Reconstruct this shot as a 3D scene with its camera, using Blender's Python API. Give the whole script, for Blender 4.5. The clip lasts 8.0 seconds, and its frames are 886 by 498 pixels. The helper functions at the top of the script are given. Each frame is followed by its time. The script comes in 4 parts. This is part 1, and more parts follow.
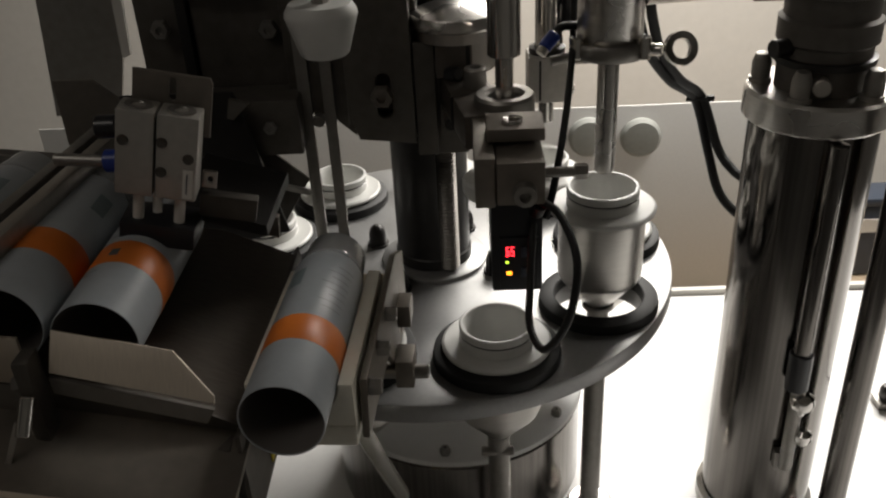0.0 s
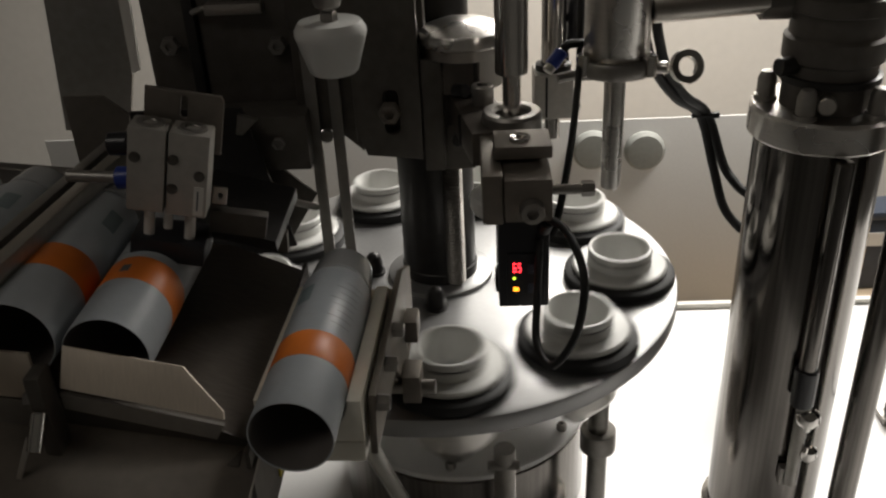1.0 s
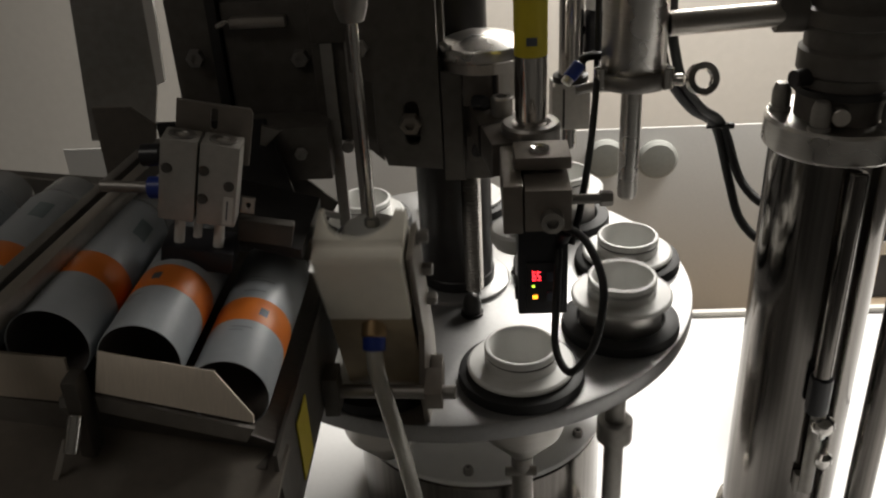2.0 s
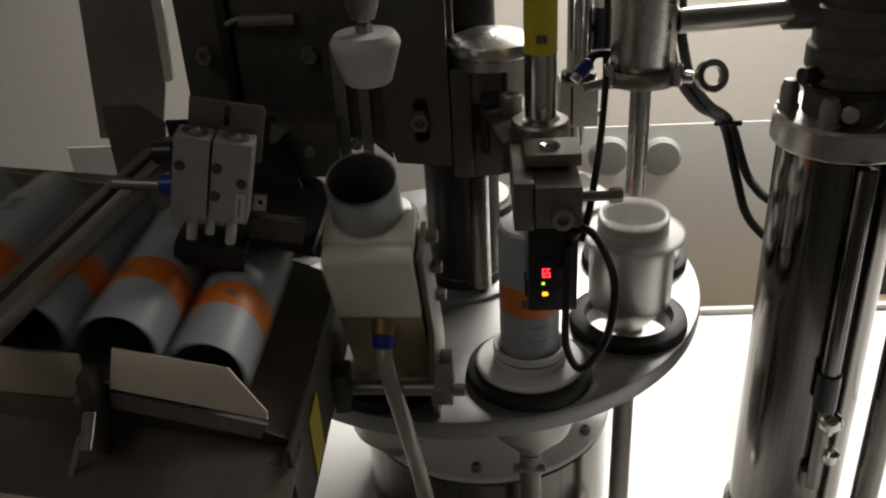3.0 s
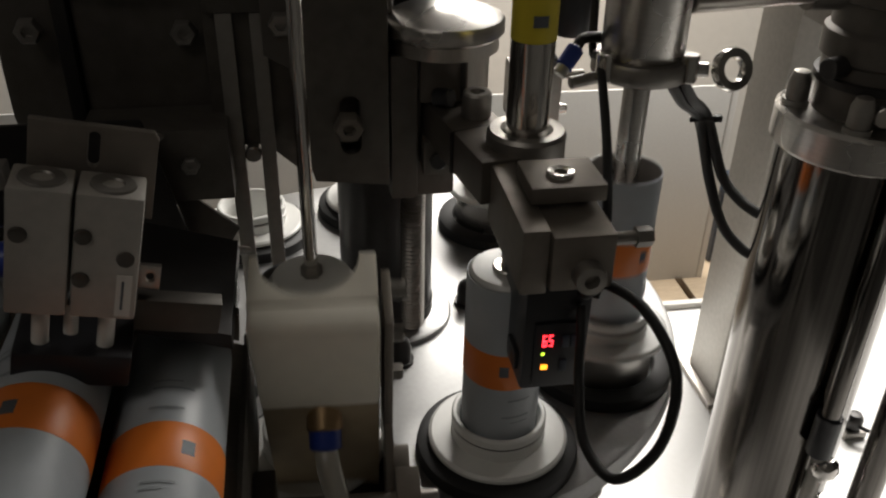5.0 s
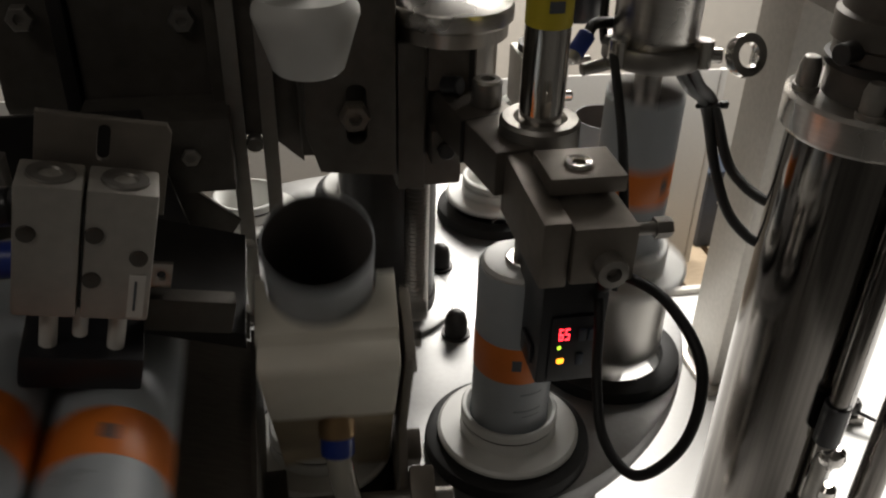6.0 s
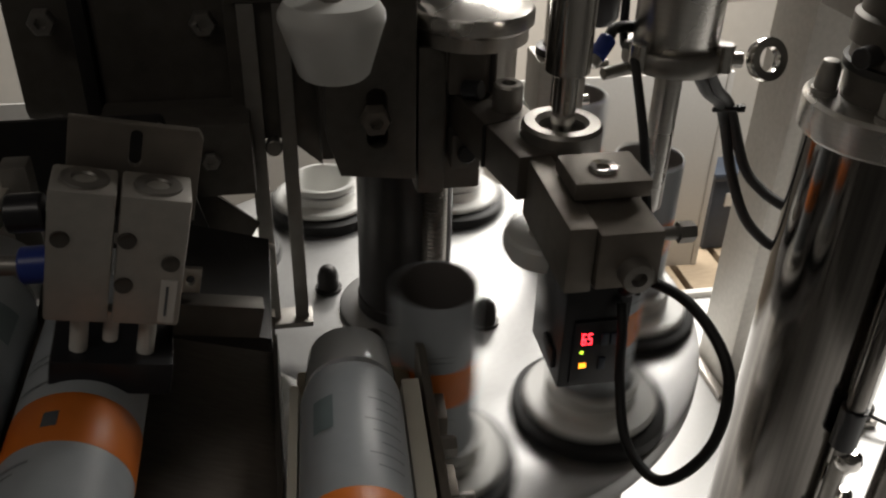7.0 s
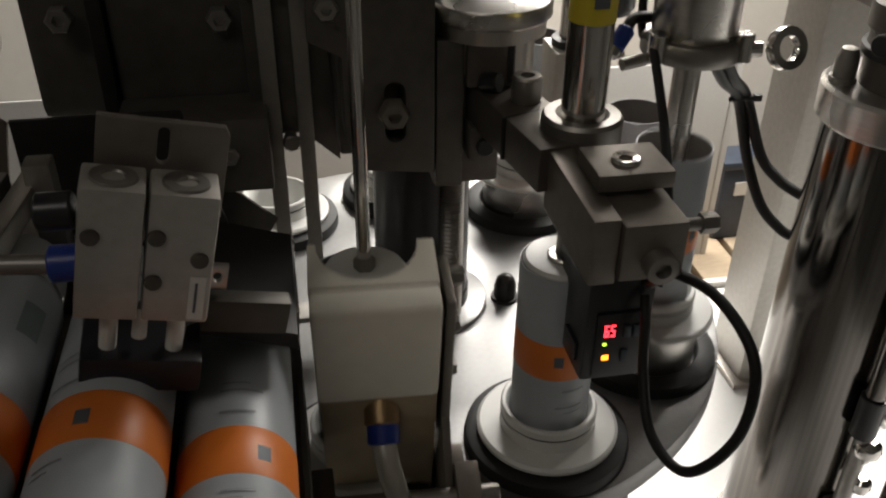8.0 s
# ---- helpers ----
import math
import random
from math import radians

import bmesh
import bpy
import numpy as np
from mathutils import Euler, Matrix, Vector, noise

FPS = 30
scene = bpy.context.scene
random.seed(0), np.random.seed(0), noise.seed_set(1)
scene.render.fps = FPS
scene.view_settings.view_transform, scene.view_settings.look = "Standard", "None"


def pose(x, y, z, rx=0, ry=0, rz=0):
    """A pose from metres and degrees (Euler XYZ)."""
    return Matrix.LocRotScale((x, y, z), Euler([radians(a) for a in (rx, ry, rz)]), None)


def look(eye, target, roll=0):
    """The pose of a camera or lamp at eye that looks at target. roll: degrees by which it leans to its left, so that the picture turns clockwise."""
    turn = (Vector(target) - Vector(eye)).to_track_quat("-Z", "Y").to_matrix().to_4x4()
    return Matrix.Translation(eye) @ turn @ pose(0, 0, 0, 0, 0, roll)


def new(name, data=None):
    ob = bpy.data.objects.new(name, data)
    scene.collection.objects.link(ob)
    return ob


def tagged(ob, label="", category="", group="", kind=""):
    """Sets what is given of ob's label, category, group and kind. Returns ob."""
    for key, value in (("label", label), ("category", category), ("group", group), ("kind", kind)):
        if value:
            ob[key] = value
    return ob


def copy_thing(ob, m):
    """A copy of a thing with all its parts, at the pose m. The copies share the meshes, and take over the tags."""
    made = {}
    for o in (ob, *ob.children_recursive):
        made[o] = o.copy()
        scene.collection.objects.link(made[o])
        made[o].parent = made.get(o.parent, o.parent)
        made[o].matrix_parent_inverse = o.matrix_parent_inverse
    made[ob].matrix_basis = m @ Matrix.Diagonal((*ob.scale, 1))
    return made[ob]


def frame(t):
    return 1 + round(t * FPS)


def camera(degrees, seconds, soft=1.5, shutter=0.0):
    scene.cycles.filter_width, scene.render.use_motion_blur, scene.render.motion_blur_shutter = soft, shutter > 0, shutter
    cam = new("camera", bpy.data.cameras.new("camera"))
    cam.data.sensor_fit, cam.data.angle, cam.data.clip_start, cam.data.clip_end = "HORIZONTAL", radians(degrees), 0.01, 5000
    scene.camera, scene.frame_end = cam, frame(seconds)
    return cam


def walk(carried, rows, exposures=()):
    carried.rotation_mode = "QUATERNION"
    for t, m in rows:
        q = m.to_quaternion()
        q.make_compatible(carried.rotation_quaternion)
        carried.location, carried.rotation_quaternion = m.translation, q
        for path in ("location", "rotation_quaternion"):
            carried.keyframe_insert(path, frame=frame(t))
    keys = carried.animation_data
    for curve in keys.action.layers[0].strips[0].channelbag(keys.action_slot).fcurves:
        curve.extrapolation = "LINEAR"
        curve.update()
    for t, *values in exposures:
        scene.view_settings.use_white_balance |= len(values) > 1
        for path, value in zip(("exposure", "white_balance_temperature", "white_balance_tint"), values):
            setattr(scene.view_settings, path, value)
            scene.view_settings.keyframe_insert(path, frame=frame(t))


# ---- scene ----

# camera: handheld, eye about 0.7 m from the turntable; z = 0 is the turntable's top
cam = camera(53.3, 8.0, soft=2.2, shutter=0.5)
ROWS = [
    (0.0, 0.0290, -0.5923, 0.3384, 0.64, -29.24, 2.72),
    (0.5, 0.0302, -0.5935, 0.3406, 0.47, -28.98, 2.15),
    (1.0, 0.0266, -0.5935, 0.3425, 0.89, -28.53, 2.63),
    (1.5, 0.0235, -0.5989, 0.3467, 1.43, -27.95, 2.75),
    (3.0, 0.0163, -0.6042, 0.3487, 1.58, -28.14, 2.95),
    (3.5, 0.0104, -0.5852, 0.3366, -1.68, -27.38, 1.55),
    (4.0, -0.0006, -0.5434, 0.3410, -0.40, -27.07, 0.18),
    (4.2, 0.0105, -0.5290, 0.3420, -0.90, -28.90, 0.40),
    (4.5, -0.0207, -0.4804, 0.3284, -6.59, -30.31, -0.99),
    (6.0, -0.0558, -0.4430, 0.3191, -10.49, -32.10, -1.37),
    (6.5, -0.0600, -0.4405, 0.3201, -10.99, -31.71, -1.52),
    (7.0, -0.0638, -0.4410, 0.3199, -10.32, -32.00, -1.34),
    (7.5, -0.0669, -0.4411, 0.3200, -9.99, -32.20, -0.87),
    (8.0, -0.0699, -0.4393, 0.3201, -10.31, -32.51, -0.61),
]
walk(cam, [(t, pose(x, y, z, 90 + p, r, w)) for t, x, y, z, w, p, r in ROWS],
     exposures=[(0.0, 0.0), (4.0, 0.0), (6.0, 0.0), (7.3, 0.0), (8.0, 0.30)])

# ---- light: one ceiling panel behind the machine plus an added front fill, in a dim workshop ----
FLOOR = -0.95
world = bpy.data.worlds.new("world")
scene.world = world
world.use_nodes = True
world.node_tree.nodes["Background"].inputs[0].default_value = (0.9, 0.95, 1.0, 1)
world.node_tree.nodes["Background"].inputs[1].default_value = 0.03


def area(name, eye, target, sx, sy, watts, colour):
    data = bpy.data.lights.new(name, "AREA")
    data.shape, data.size, data.size_y, data.energy, data.color = "RECTANGLE", sx, sy, watts, colour
    ob = new(name, data)
    ob.matrix_world = look(eye, target)
    return ob


area("ceiling_lamp", (0.72, 1.02, 0.86), (0.50, 0.72, -0.2), 1.3, 0.45, 53, (1.0, 0.95, 0.885))
# added weak fill with no fixture of its own; brightens the camera-facing surfaces
area("front_fill_light", (-0.9, -1.1, 1.55), (-0.9, -1.099, 0.0), 1.0, 0.5, 3.0, (1.0, 0.92, 0.83))

# ---- materials ----


def material(name, colour, rough=0.5, metal=0.0, grain=60.0, vary=0.15, bump=0.1, stretch=(1, 1, 1), stain=6.0, trans=0.0, emit=0.0, spec=0.5, obrand=0.0):
    """Principled surface with grain and stains at two scales, in metres."""
    m = bpy.data.materials.new(name)
    m.use_nodes = True
    nt = m.node_tree
    b = nt.nodes["Principled BSDF"]
    tc = nt.nodes.new("ShaderNodeTexCoord")
    mp = nt.nodes.new("ShaderNodeMapping")
    mp.inputs["Scale"].default_value = stretch
    nt.links.new(tc.outputs["Object"], mp.inputs["Vector"])
    n1 = nt.nodes.new("ShaderNodeTexNoise")
    n1.inputs["Scale"].default_value, n1.inputs["Detail"].default_value = grain, 4
    n2 = nt.nodes.new("ShaderNodeTexNoise")
    n2.inputs["Scale"].default_value, n2.inputs["Detail"].default_value = stain, 5
    nt.links.new(mp.outputs["Vector"], n1.inputs["Vector"])
    nt.links.new(tc.outputs["Object"], n2.inputs["Vector"])
    add = nt.nodes.new("ShaderNodeMath")
    add.operation = "ADD"
    nt.links.new(n1.outputs["Fac"], add.inputs[0])
    nt.links.new(n2.outputs["Fac"], add.inputs[1])
    mr = nt.nodes.new("ShaderNodeMapRange")
    mr.inputs["From Min"].default_value, mr.inputs["From Max"].default_value = 0.6, 1.4
    mr.inputs["To Min"].default_value, mr.inputs["To Max"].default_value = 1 - vary, 1 + vary
    nt.links.new(add.outputs[0], mr.inputs["Value"])
    mix = nt.nodes.new("ShaderNodeVectorMath")
    mix.operation = "SCALE"
    mix.inputs[0].default_value = colour
    nt.links.new(mr.outputs["Result"], mix.inputs["Scale"])
    nt.links.new(mix.outputs[0], b.inputs["Base Color"])
    rr = nt.nodes.new("ShaderNodeMapRange")
    rr.inputs["From Min"].default_value, rr.inputs["From Max"].default_value = 0.3, 0.7
    rr.inputs["To Min"].default_value, rr.inputs["To Max"].default_value = max(rough - 0.08, 0.02), min(rough + 0.1, 1)
    nt.links.new(n2.outputs["Fac"], rr.inputs["Value"])
    nt.links.new(rr.outputs["Result"], b.inputs["Roughness"])
    b.inputs["Metallic"].default_value = metal
    b.inputs["Specular IOR Level"].default_value = spec
    b.inputs["Transmission Weight"].default_value = trans
    if emit:
        b.inputs["Emission Color"].default_value = (*colour, 1)
        b.inputs["Emission Strength"].default_value = emit
    if bump:
        bp = nt.nodes.new("ShaderNodeBump")
        bp.inputs["Strength"].default_value, bp.inputs["Distance"].default_value = bump, 0.0004
        nt.links.new(n1.outputs["Fac"], bp.inputs["Height"])
        nt.links.new(bp.outputs["Normal"], b.inputs["Normal"])
    return m


M = {}
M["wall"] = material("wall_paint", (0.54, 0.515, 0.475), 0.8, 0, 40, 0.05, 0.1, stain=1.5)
# made-up dark colour for the unseen walls, so they bounce little light
M["drab"] = material("low_bounce_wall_paint", (0.17, 0.165, 0.155), 0.8, 0, 40, 0.08, 0.1, stain=1.5)
M["floor"] = material("floor_paint", (0.30, 0.30, 0.29), 0.5, 0, 30, 0.2, 0.1, stain=2)
# unseen ceiling, darkened for the same low bounce
M["ceiling"] = material("low_bounce_ceiling_paint", (0.25, 0.245, 0.235), 0.9, 0, 30, 0.05, 0.0)
M["cabinet"] = material("cabinet_paint", (0.60, 0.59, 0.57), 0.55, 0, 200, 0.05, 0.1, stain=3)
M["knob_grey"] = material("grey_rubber", (0.27, 0.275, 0.255), 0.6, 0, 120, 0.1)
M["table"] = material("white_table_sheet", (0.86, 0.86, 0.85), 0.35, 0.0, 200, 0.03, 0.05, stain=4)
M["alu"] = material("turned_aluminium", (0.33, 0.33, 0.328), 0.42, 0.75, 300, 0.08, 0.08, stain=14)
M["steel"] = material("brushed_steel", (0.60, 0.58, 0.55), 0.28, 1.0, 90, 0.12, 0.15, (1, 1, 12), stain=9)
M["polished"] = material("polished_steel", (0.66, 0.64, 0.61), 0.14, 1.0, 60, 0.06, 0.04, (6, 6, 1), stain=7)
# dark base and vertical streaks paint dim-room reflections into the steel colour
M["barrel"] = material("painted_reflection_steel", (0.20, 0.187, 0.174), 0.16, 1.0, 40, 0.55, 0.16, (6, 6, 0.02), stain=5)
M["sheet"] = material("sheet_steel", (0.52, 0.49, 0.45), 0.34, 1.0, 140, 0.12, 0.12, (14, 1, 1), stain=10)
M["satin"] = material("satin_sheet_steel", (0.68, 0.60, 0.50), 0.42, 0.3, 140, 0.12, 0.12, (14, 1, 1), stain=12)
M["dull"] = material("dull_machined_steel", (0.30, 0.285, 0.265), 0.45, 0.85, 160, 0.15, 0.15, stain=14)
M["bracket"] = material("brown_machined_steel", (0.20, 0.178, 0.152), 0.52, 0.6, 160, 0.15, 0.15, stain=18)
M["arm_steel"] = material("dark_brown_arm_steel", (0.125, 0.110, 0.095), 0.5, 0.6, 160, 0.18, 0.15, stain=18)
M["gripper"] = material("worn_anodised_aluminium", (0.46, 0.44, 0.405), 0.5, 0.6, 220, 0.12, 0.08, stain=22)
M["dark"] = material("dark_oiled_steel", (0.108, 0.098, 0.086), 0.5, 0.5, 120, 0.25, 0.2, stain=16)
M["tray_steel"] = material("worn_tray_steel", (0.155, 0.135, 0.115), 0.45, 0.5, 120, 0.25, 0.2, (1, 6, 1), stain=16)
M["blacksteel"] = material("blackened_steel", (0.028, 0.026, 0.025), 0.38, 0.4, 150, 0.25, 0.15, stain=20)
M["rubber"] = material("black_rubber", (0.008, 0.008, 0.008), 0.6, 0, 200, 0.2, 0.1)
M["white"] = material("white_acetal", (0.66, 0.66, 0.635), 0.4, 0, 160, 0.04, 0.05, stain=18)
M["ivory"] = material("ivory_nylon", (0.80, 0.76, 0.66), 0.45, 0, 120, 0.06, 0.06, stain=12)
# browner and darker than the ivory nylon above it
M["brown_nylon"] = material("brownish_nylon", (0.36, 0.29, 0.19), 0.5, 0, 60, 0.22, 0.1, stain=26)
M["brown"] = material("brown_brass", (0.34, 0.23, 0.12), 0.42, 0.7, 120, 0.2, 0.1)
M["tube"] = material("grey_blue_tube", (0.39, 0.42, 0.445), 0.42, 0, 150, 0.05, 0.03, stain=20)
# darker than the tube outside: the hollow's shade is put into this colour
M["tube_in"] = material("tube_inside_shade", (0.17, 0.155, 0.145), 0.6, 0, 100, 0.05, 0)
M["orange"] = material("orange_print", (0.72, 0.19, 0.025), 0.42, 0, 150, 0.05, 0.0)
M["teal"] = material("dull_teal_print", (0.20, 0.25, 0.26), 0.45, 0, 100, 0.1, 0)
M["faint_ink"] = material("faint_grey_ink", (0.24, 0.26, 0.27), 0.45, 0, 100, 0.1, 0)
M["ink"] = material("dark_ink", (0.10, 0.11, 0.12), 0.5, 0, 100, 0.1, 0)
M["clear"] = material("clear_cap", (0.80, 0.82, 0.83), 0.05, 0, 60, 0.03, 0.0, trans=0.55)
M["hose"] = material("clear_hose", (0.72, 0.70, 0.64), 0.06, 0, 60, 0.05, 0, trans=0.6)
M["blue"] = material("blue_collar", (0.02, 0.045, 0.26), 0.35, 0, 80, 0.1)
M["blackplastic"] = material("black_plastic", (0.014, 0.014, 0.017), 0.32, 0, 160, 0.15, 0.05)
M["red_led"] = material("red_led", (1.0, 0.04, 0.06), 0.4, 0, 50, 0.0, 0, emit=3.0)
M["green_led"] = material("green_led", (0.55, 0.9, 0.05), 0.4, 0, 50, 0.0, 0, emit=2.0)
M["orange_led"] = material("orange_led", (1.0, 0.33, 0.02), 0.4, 0, 50, 0.0, 0, emit=3.0)
M["yellow"] = material("yellow_sticker", (0.62, 0.50, 0.03), 0.5, 0, 80, 0.08, 0)
M["label"] = material("pale_label", (0.66, 0.64, 0.60), 0.5, 0, 80, 0.05, 0)
M["wood"] = material("pallet_wood", (0.46, 0.36, 0.25), 0.7, 0, 40, 0.25, 0.3, (1, 12, 1), stain=5)
M["crate"] = material("blue_black_crate", (0.03, 0.04, 0.06), 0.5, 0, 60, 0.2)
M["panel"] = material("pale_board", (0.62, 0.60, 0.56), 0.6, 0, 60, 0.05, 0.05)

# ---- shapes ----
OFF = {}


def thing(name, label, category, loc=(0, 0, 0), group="", kind=""):
    ob = new(name)
    ob.location = loc
    ob.empty_display_size = 0.02
    OFF[ob.name] = Vector(loc)
    return tagged(ob, label, category, group, kind)


def part(name, bm, mat, parent=None, label="", smooth=35):
    """Links bm as one mesh under parent; its coordinates are the place's own."""
    me = bpy.data.meshes.new(name)
    off = OFF[parent.name] if parent else Vector()
    bmesh.ops.translate(bm, verts=bm.verts, vec=-off)
    bmesh.ops.recalc_face_normals(bm, faces=bm.faces)
    for e in bm.edges:
        e.smooth = len(e.link_faces) == 2 and e.calc_face_angle(0) < radians(smooth)
    for f in bm.faces:
        f.smooth = True
    bm.to_mesh(me)
    bm.free()
    me.materials.append(M[mat])
    ob = new(name, me)
    if parent:
        ob.parent = parent
        OFF[ob.name] = off
    if label:
        ob["label"] = label
    return ob


def box(x0, x1, y0, y1, z0, z1, bevel=0.001, m=None):
    bm = bmesh.new()
    bmesh.ops.create_cube(bm, size=1)
    for v in bm.verts:
        v.co = Vector(((x0 + x1) / 2 + v.co.x * (x1 - x0), (y0 + y1) / 2 + v.co.y * (y1 - y0), (z0 + z1) / 2 + v.co.z * (z1 - z0)))
    if bevel:
        bmesh.ops.bevel(bm, geom=bm.edges[:], offset=bevel, segments=2, affect="EDGES", profile=0.6)
    if m:
        bmesh.ops.transform(bm, matrix=m, verts=bm.verts)
    return bm


def lathe(profile, at=(0, 0, 0), seg=48, m=None):
    """Turns a profile of (radius, height) about z; closed on the axis where the radius is 0."""
    bm = bmesh.new()
    rings = []
    for r, z in profile:
        if r <= 0:
            rings.append([bm.verts.new((0, 0, z))])
        else:
            rings.append([bm.verts.new((r * math.cos(2 * math.pi * i / seg), r * math.sin(2 * math.pi * i / seg), z)) for i in range(seg)])
    for a, b in zip(rings, rings[1:]):
        for i in range(seg):
            j = (i + 1) % seg
            if len(a) == 1 and len(b) == 1:
                continue
            if len(a) == 1:
                bm.faces.new((a[0], b[i], b[j]))
            elif len(b) == 1:
                bm.faces.new((a[i], a[j], b[0]))
            else:
                bm.faces.new((a[i], a[j], b[j], b[i]))
    if m:
        bmesh.ops.transform(bm, matrix=m, verts=bm.verts)
    bmesh.ops.translate(bm, verts=bm.verts, vec=at)
    return bm


def rod(a, b, r, seg=24, bevel=0.0006):
    """A solid round bar from a to b."""
    a, b = Vector(a), Vector(b)
    n = (b - a).length
    e = min(bevel, r * 0.4)
    turn = (b - a).to_track_quat("Z", "Y").to_matrix().to_4x4()
    return lathe([(0, 0), (r - e, 0), (r, e), (r, n - e), (r - e, n), (0, n)], seg=seg, m=Matrix.Translation(a) @ turn)


def hexnut(a, b, r):
    """A hexagonal head from a to b with a chamfered top."""
    a, b = Vector(a), Vector(b)
    n = (b - a).length
    turn = (b - a).to_track_quat("Z", "Y").to_matrix().to_4x4()
    return lathe([(0, 0), (r, 0), (r, n * 0.8), (r * 0.86, n), (r * 0.45, n), (r * 0.4, n * 0.55), (0, n * 0.55)], seg=6, m=Matrix.Translation(a) @ turn)


def sweep(points, r, seg=12, smooth=8):
    """A round cable through the points."""
    pts = [Vector(p) for p in points]
    line = []
    for i in range(len(pts) - 1):
        p0, p1, p2, p3 = pts[max(i - 1, 0)], pts[i], pts[i + 1], pts[min(i + 2, len(pts) - 1)]
        for k in range(smooth):
            t = k / smooth
            line.append(0.5 * (2 * p1 + (p2 - p0) * t + (2 * p0 - 5 * p1 + 4 * p2 - p3) * t * t + (3 * p1 - p0 - 3 * p2 + p3) * t ** 3))
    line.append(pts[-1])
    bm = bmesh.new()
    rings, up = [], Vector((0.31, 0.17, 0.94))
    for i, p in enumerate(line):
        d = (line[min(i + 1, len(line) - 1)] - line[max(i - 1, 0)]).normalized()
        u = (up - d * up.dot(d)).normalized()
        up = u
        w = d.cross(u)
        rings.append([bm.verts.new(p + r * (math.cos(2 * math.pi * k / seg) * u + math.sin(2 * math.pi * k / seg) * w)) for k in range(seg)])
    for a, b in zip(rings, rings[1:]):
        for k in range(seg):
            bm.faces.new((a[k], a[(k + 1) % seg], b[(k + 1) % seg], b[k]))
    bm.faces.new(rings[0]), bm.faces.new(rings[-1])
    return bm


def circle(x, y, r, n=40, a0=0.0, a1=360.0):
    return [(x + r * math.cos(radians(a0 + (a1 - a0) * i / n)), y + r * math.sin(radians(a0 + (a1 - a0) * i / n))) for i in range(n if abs(a1 - a0) >= 360 else n + 1)]


def stadium(x, y, half, r, n=10):
    """An upright slot's outline."""
    return circle(x, y + half, r, n, 0, 180) + circle(x, y - half, r, n, 180, 360)


def plate(outline, holes, thick, m=None, bevel=0.0):
    """A plate of the outline (in x, y) with holes through it, from z = 0 down to -thick."""
    bm = bmesh.new()
    for loop in [outline, *holes]:
        vs = [bm.verts.new((x, y, 0)) for x, y in loop]
        for i in range(len(vs)):
            bm.edges.new((vs[i], vs[(i + 1) % len(vs)]))
    bmesh.ops.triangle_fill(bm, use_beauty=True, use_dissolve=False, edges=bm.edges[:])
    got = bmesh.ops.extrude_face_region(bm, geom=bm.faces[:])
    bmesh.ops.translate(bm, verts=[v for v in got["geom"] if isinstance(v, bmesh.types.BMVert)], vec=(0, 0, -thick))
    bmesh.ops.recalc_face_normals(bm, faces=bm.faces)
    if bevel:
        rim = [e for e in bm.edges if len(e.link_faces) == 2 and e.calc_face_angle(0) > 1.0 and abs(e.verts[0].co.z - e.verts[1].co.z) < 1e-6]
        bmesh.ops.bevel(bm, geom=rim, offset=bevel, segments=2, affect="EDGES", profile=0.6)
    if m:
        bmesh.ops.transform(bm, matrix=m, verts=bm.verts)
    return bm


def slab(points, thick, m=None):
    """A sheet through four or more corner points, with thickness downwards."""
    bm = bmesh.new()
    vs = [bm.verts.new(p) for p in points]
    f = bm.faces.new(vs)
    got = bmesh.ops.extrude_face_region(bm, geom=[f])
    bmesh.ops.translate(bm, verts=[v for v in got["geom"] if isinstance(v, bmesh.types.BMVert)], vec=thick)
    return bm


def setting(name, bm, mat, label, category):
    return tagged(part(name, bm, mat), label, category, kind="structure")


# ---- the room ----
setting("floor", box(-2.6, 2.6, -2.6, 2.6, FLOOR - 0.1, FLOOR, 0), "floor", "grey painted workshop floor with scuffs", "floor")
setting("wall_north", box(-2.6, 2.6, 1.75, 1.87, FLOOR, 1.6, 0), "wall", "plain warm beige painted wall behind the machine", "wall")
setting("wall_south", box(-2.6, 2.6, -2.6, -2.48, FLOOR, 1.6, 0), "drab", "plain unseen grey workshop wall, kept dark to cut bounced light", "wall")
setting("wall_west", box(-2.6, -2.48, -2.48, 1.75, FLOOR, 1.6, 0), "drab", "plain unseen grey side wall, kept dark to cut bounced light", "wall")
setting("wall_east", box(2.48, 2.6, -2.48, 1.75, FLOOR, 1.6, 0), "drab", "plain unseen grey wall on the lamp side, kept dark to cut bounced light", "wall")
setting("ceiling", box(-2.6, 2.6, -2.6, 1.87, 1.6, 1.7, 0), "ceiling", "plain unseen workshop ceiling, kept dark to cut bounced light", "ceiling")

cab = thing("partition_panel", "grey painted partition panel behind the machine table", "partition", (0.25, 1.0, -0.683))
part("panel", box(-0.8, 0.752, 1.0, 1.004, -0.683, -0.2565, 0.001), "cabinet", cab)
part("top_rail", box(-0.8, 0.752, 1.0045, 1.008, -0.30, -0.258, 0.001), "cabinet", cab, "paler top rail")
part("end_rail", box(0.7525, 0.765, 0.998, 1.010, -0.683, -0.2565, 0.002), "cabinet", cab)
for x, z in ((0.359, -0.318), (0.2595, -0.313)):
    part("knob", lathe([(0, 0), (0.034, 0), (0.039, 0.005), (0.039, 0.012), (0.033, 0.019), (0, 0.022)], m=Matrix.Translation((x, 1.0, z)) @ pose(0, 0, 0, 90, 0, 0)), "knob_grey", cab, "round grey rubber knob")

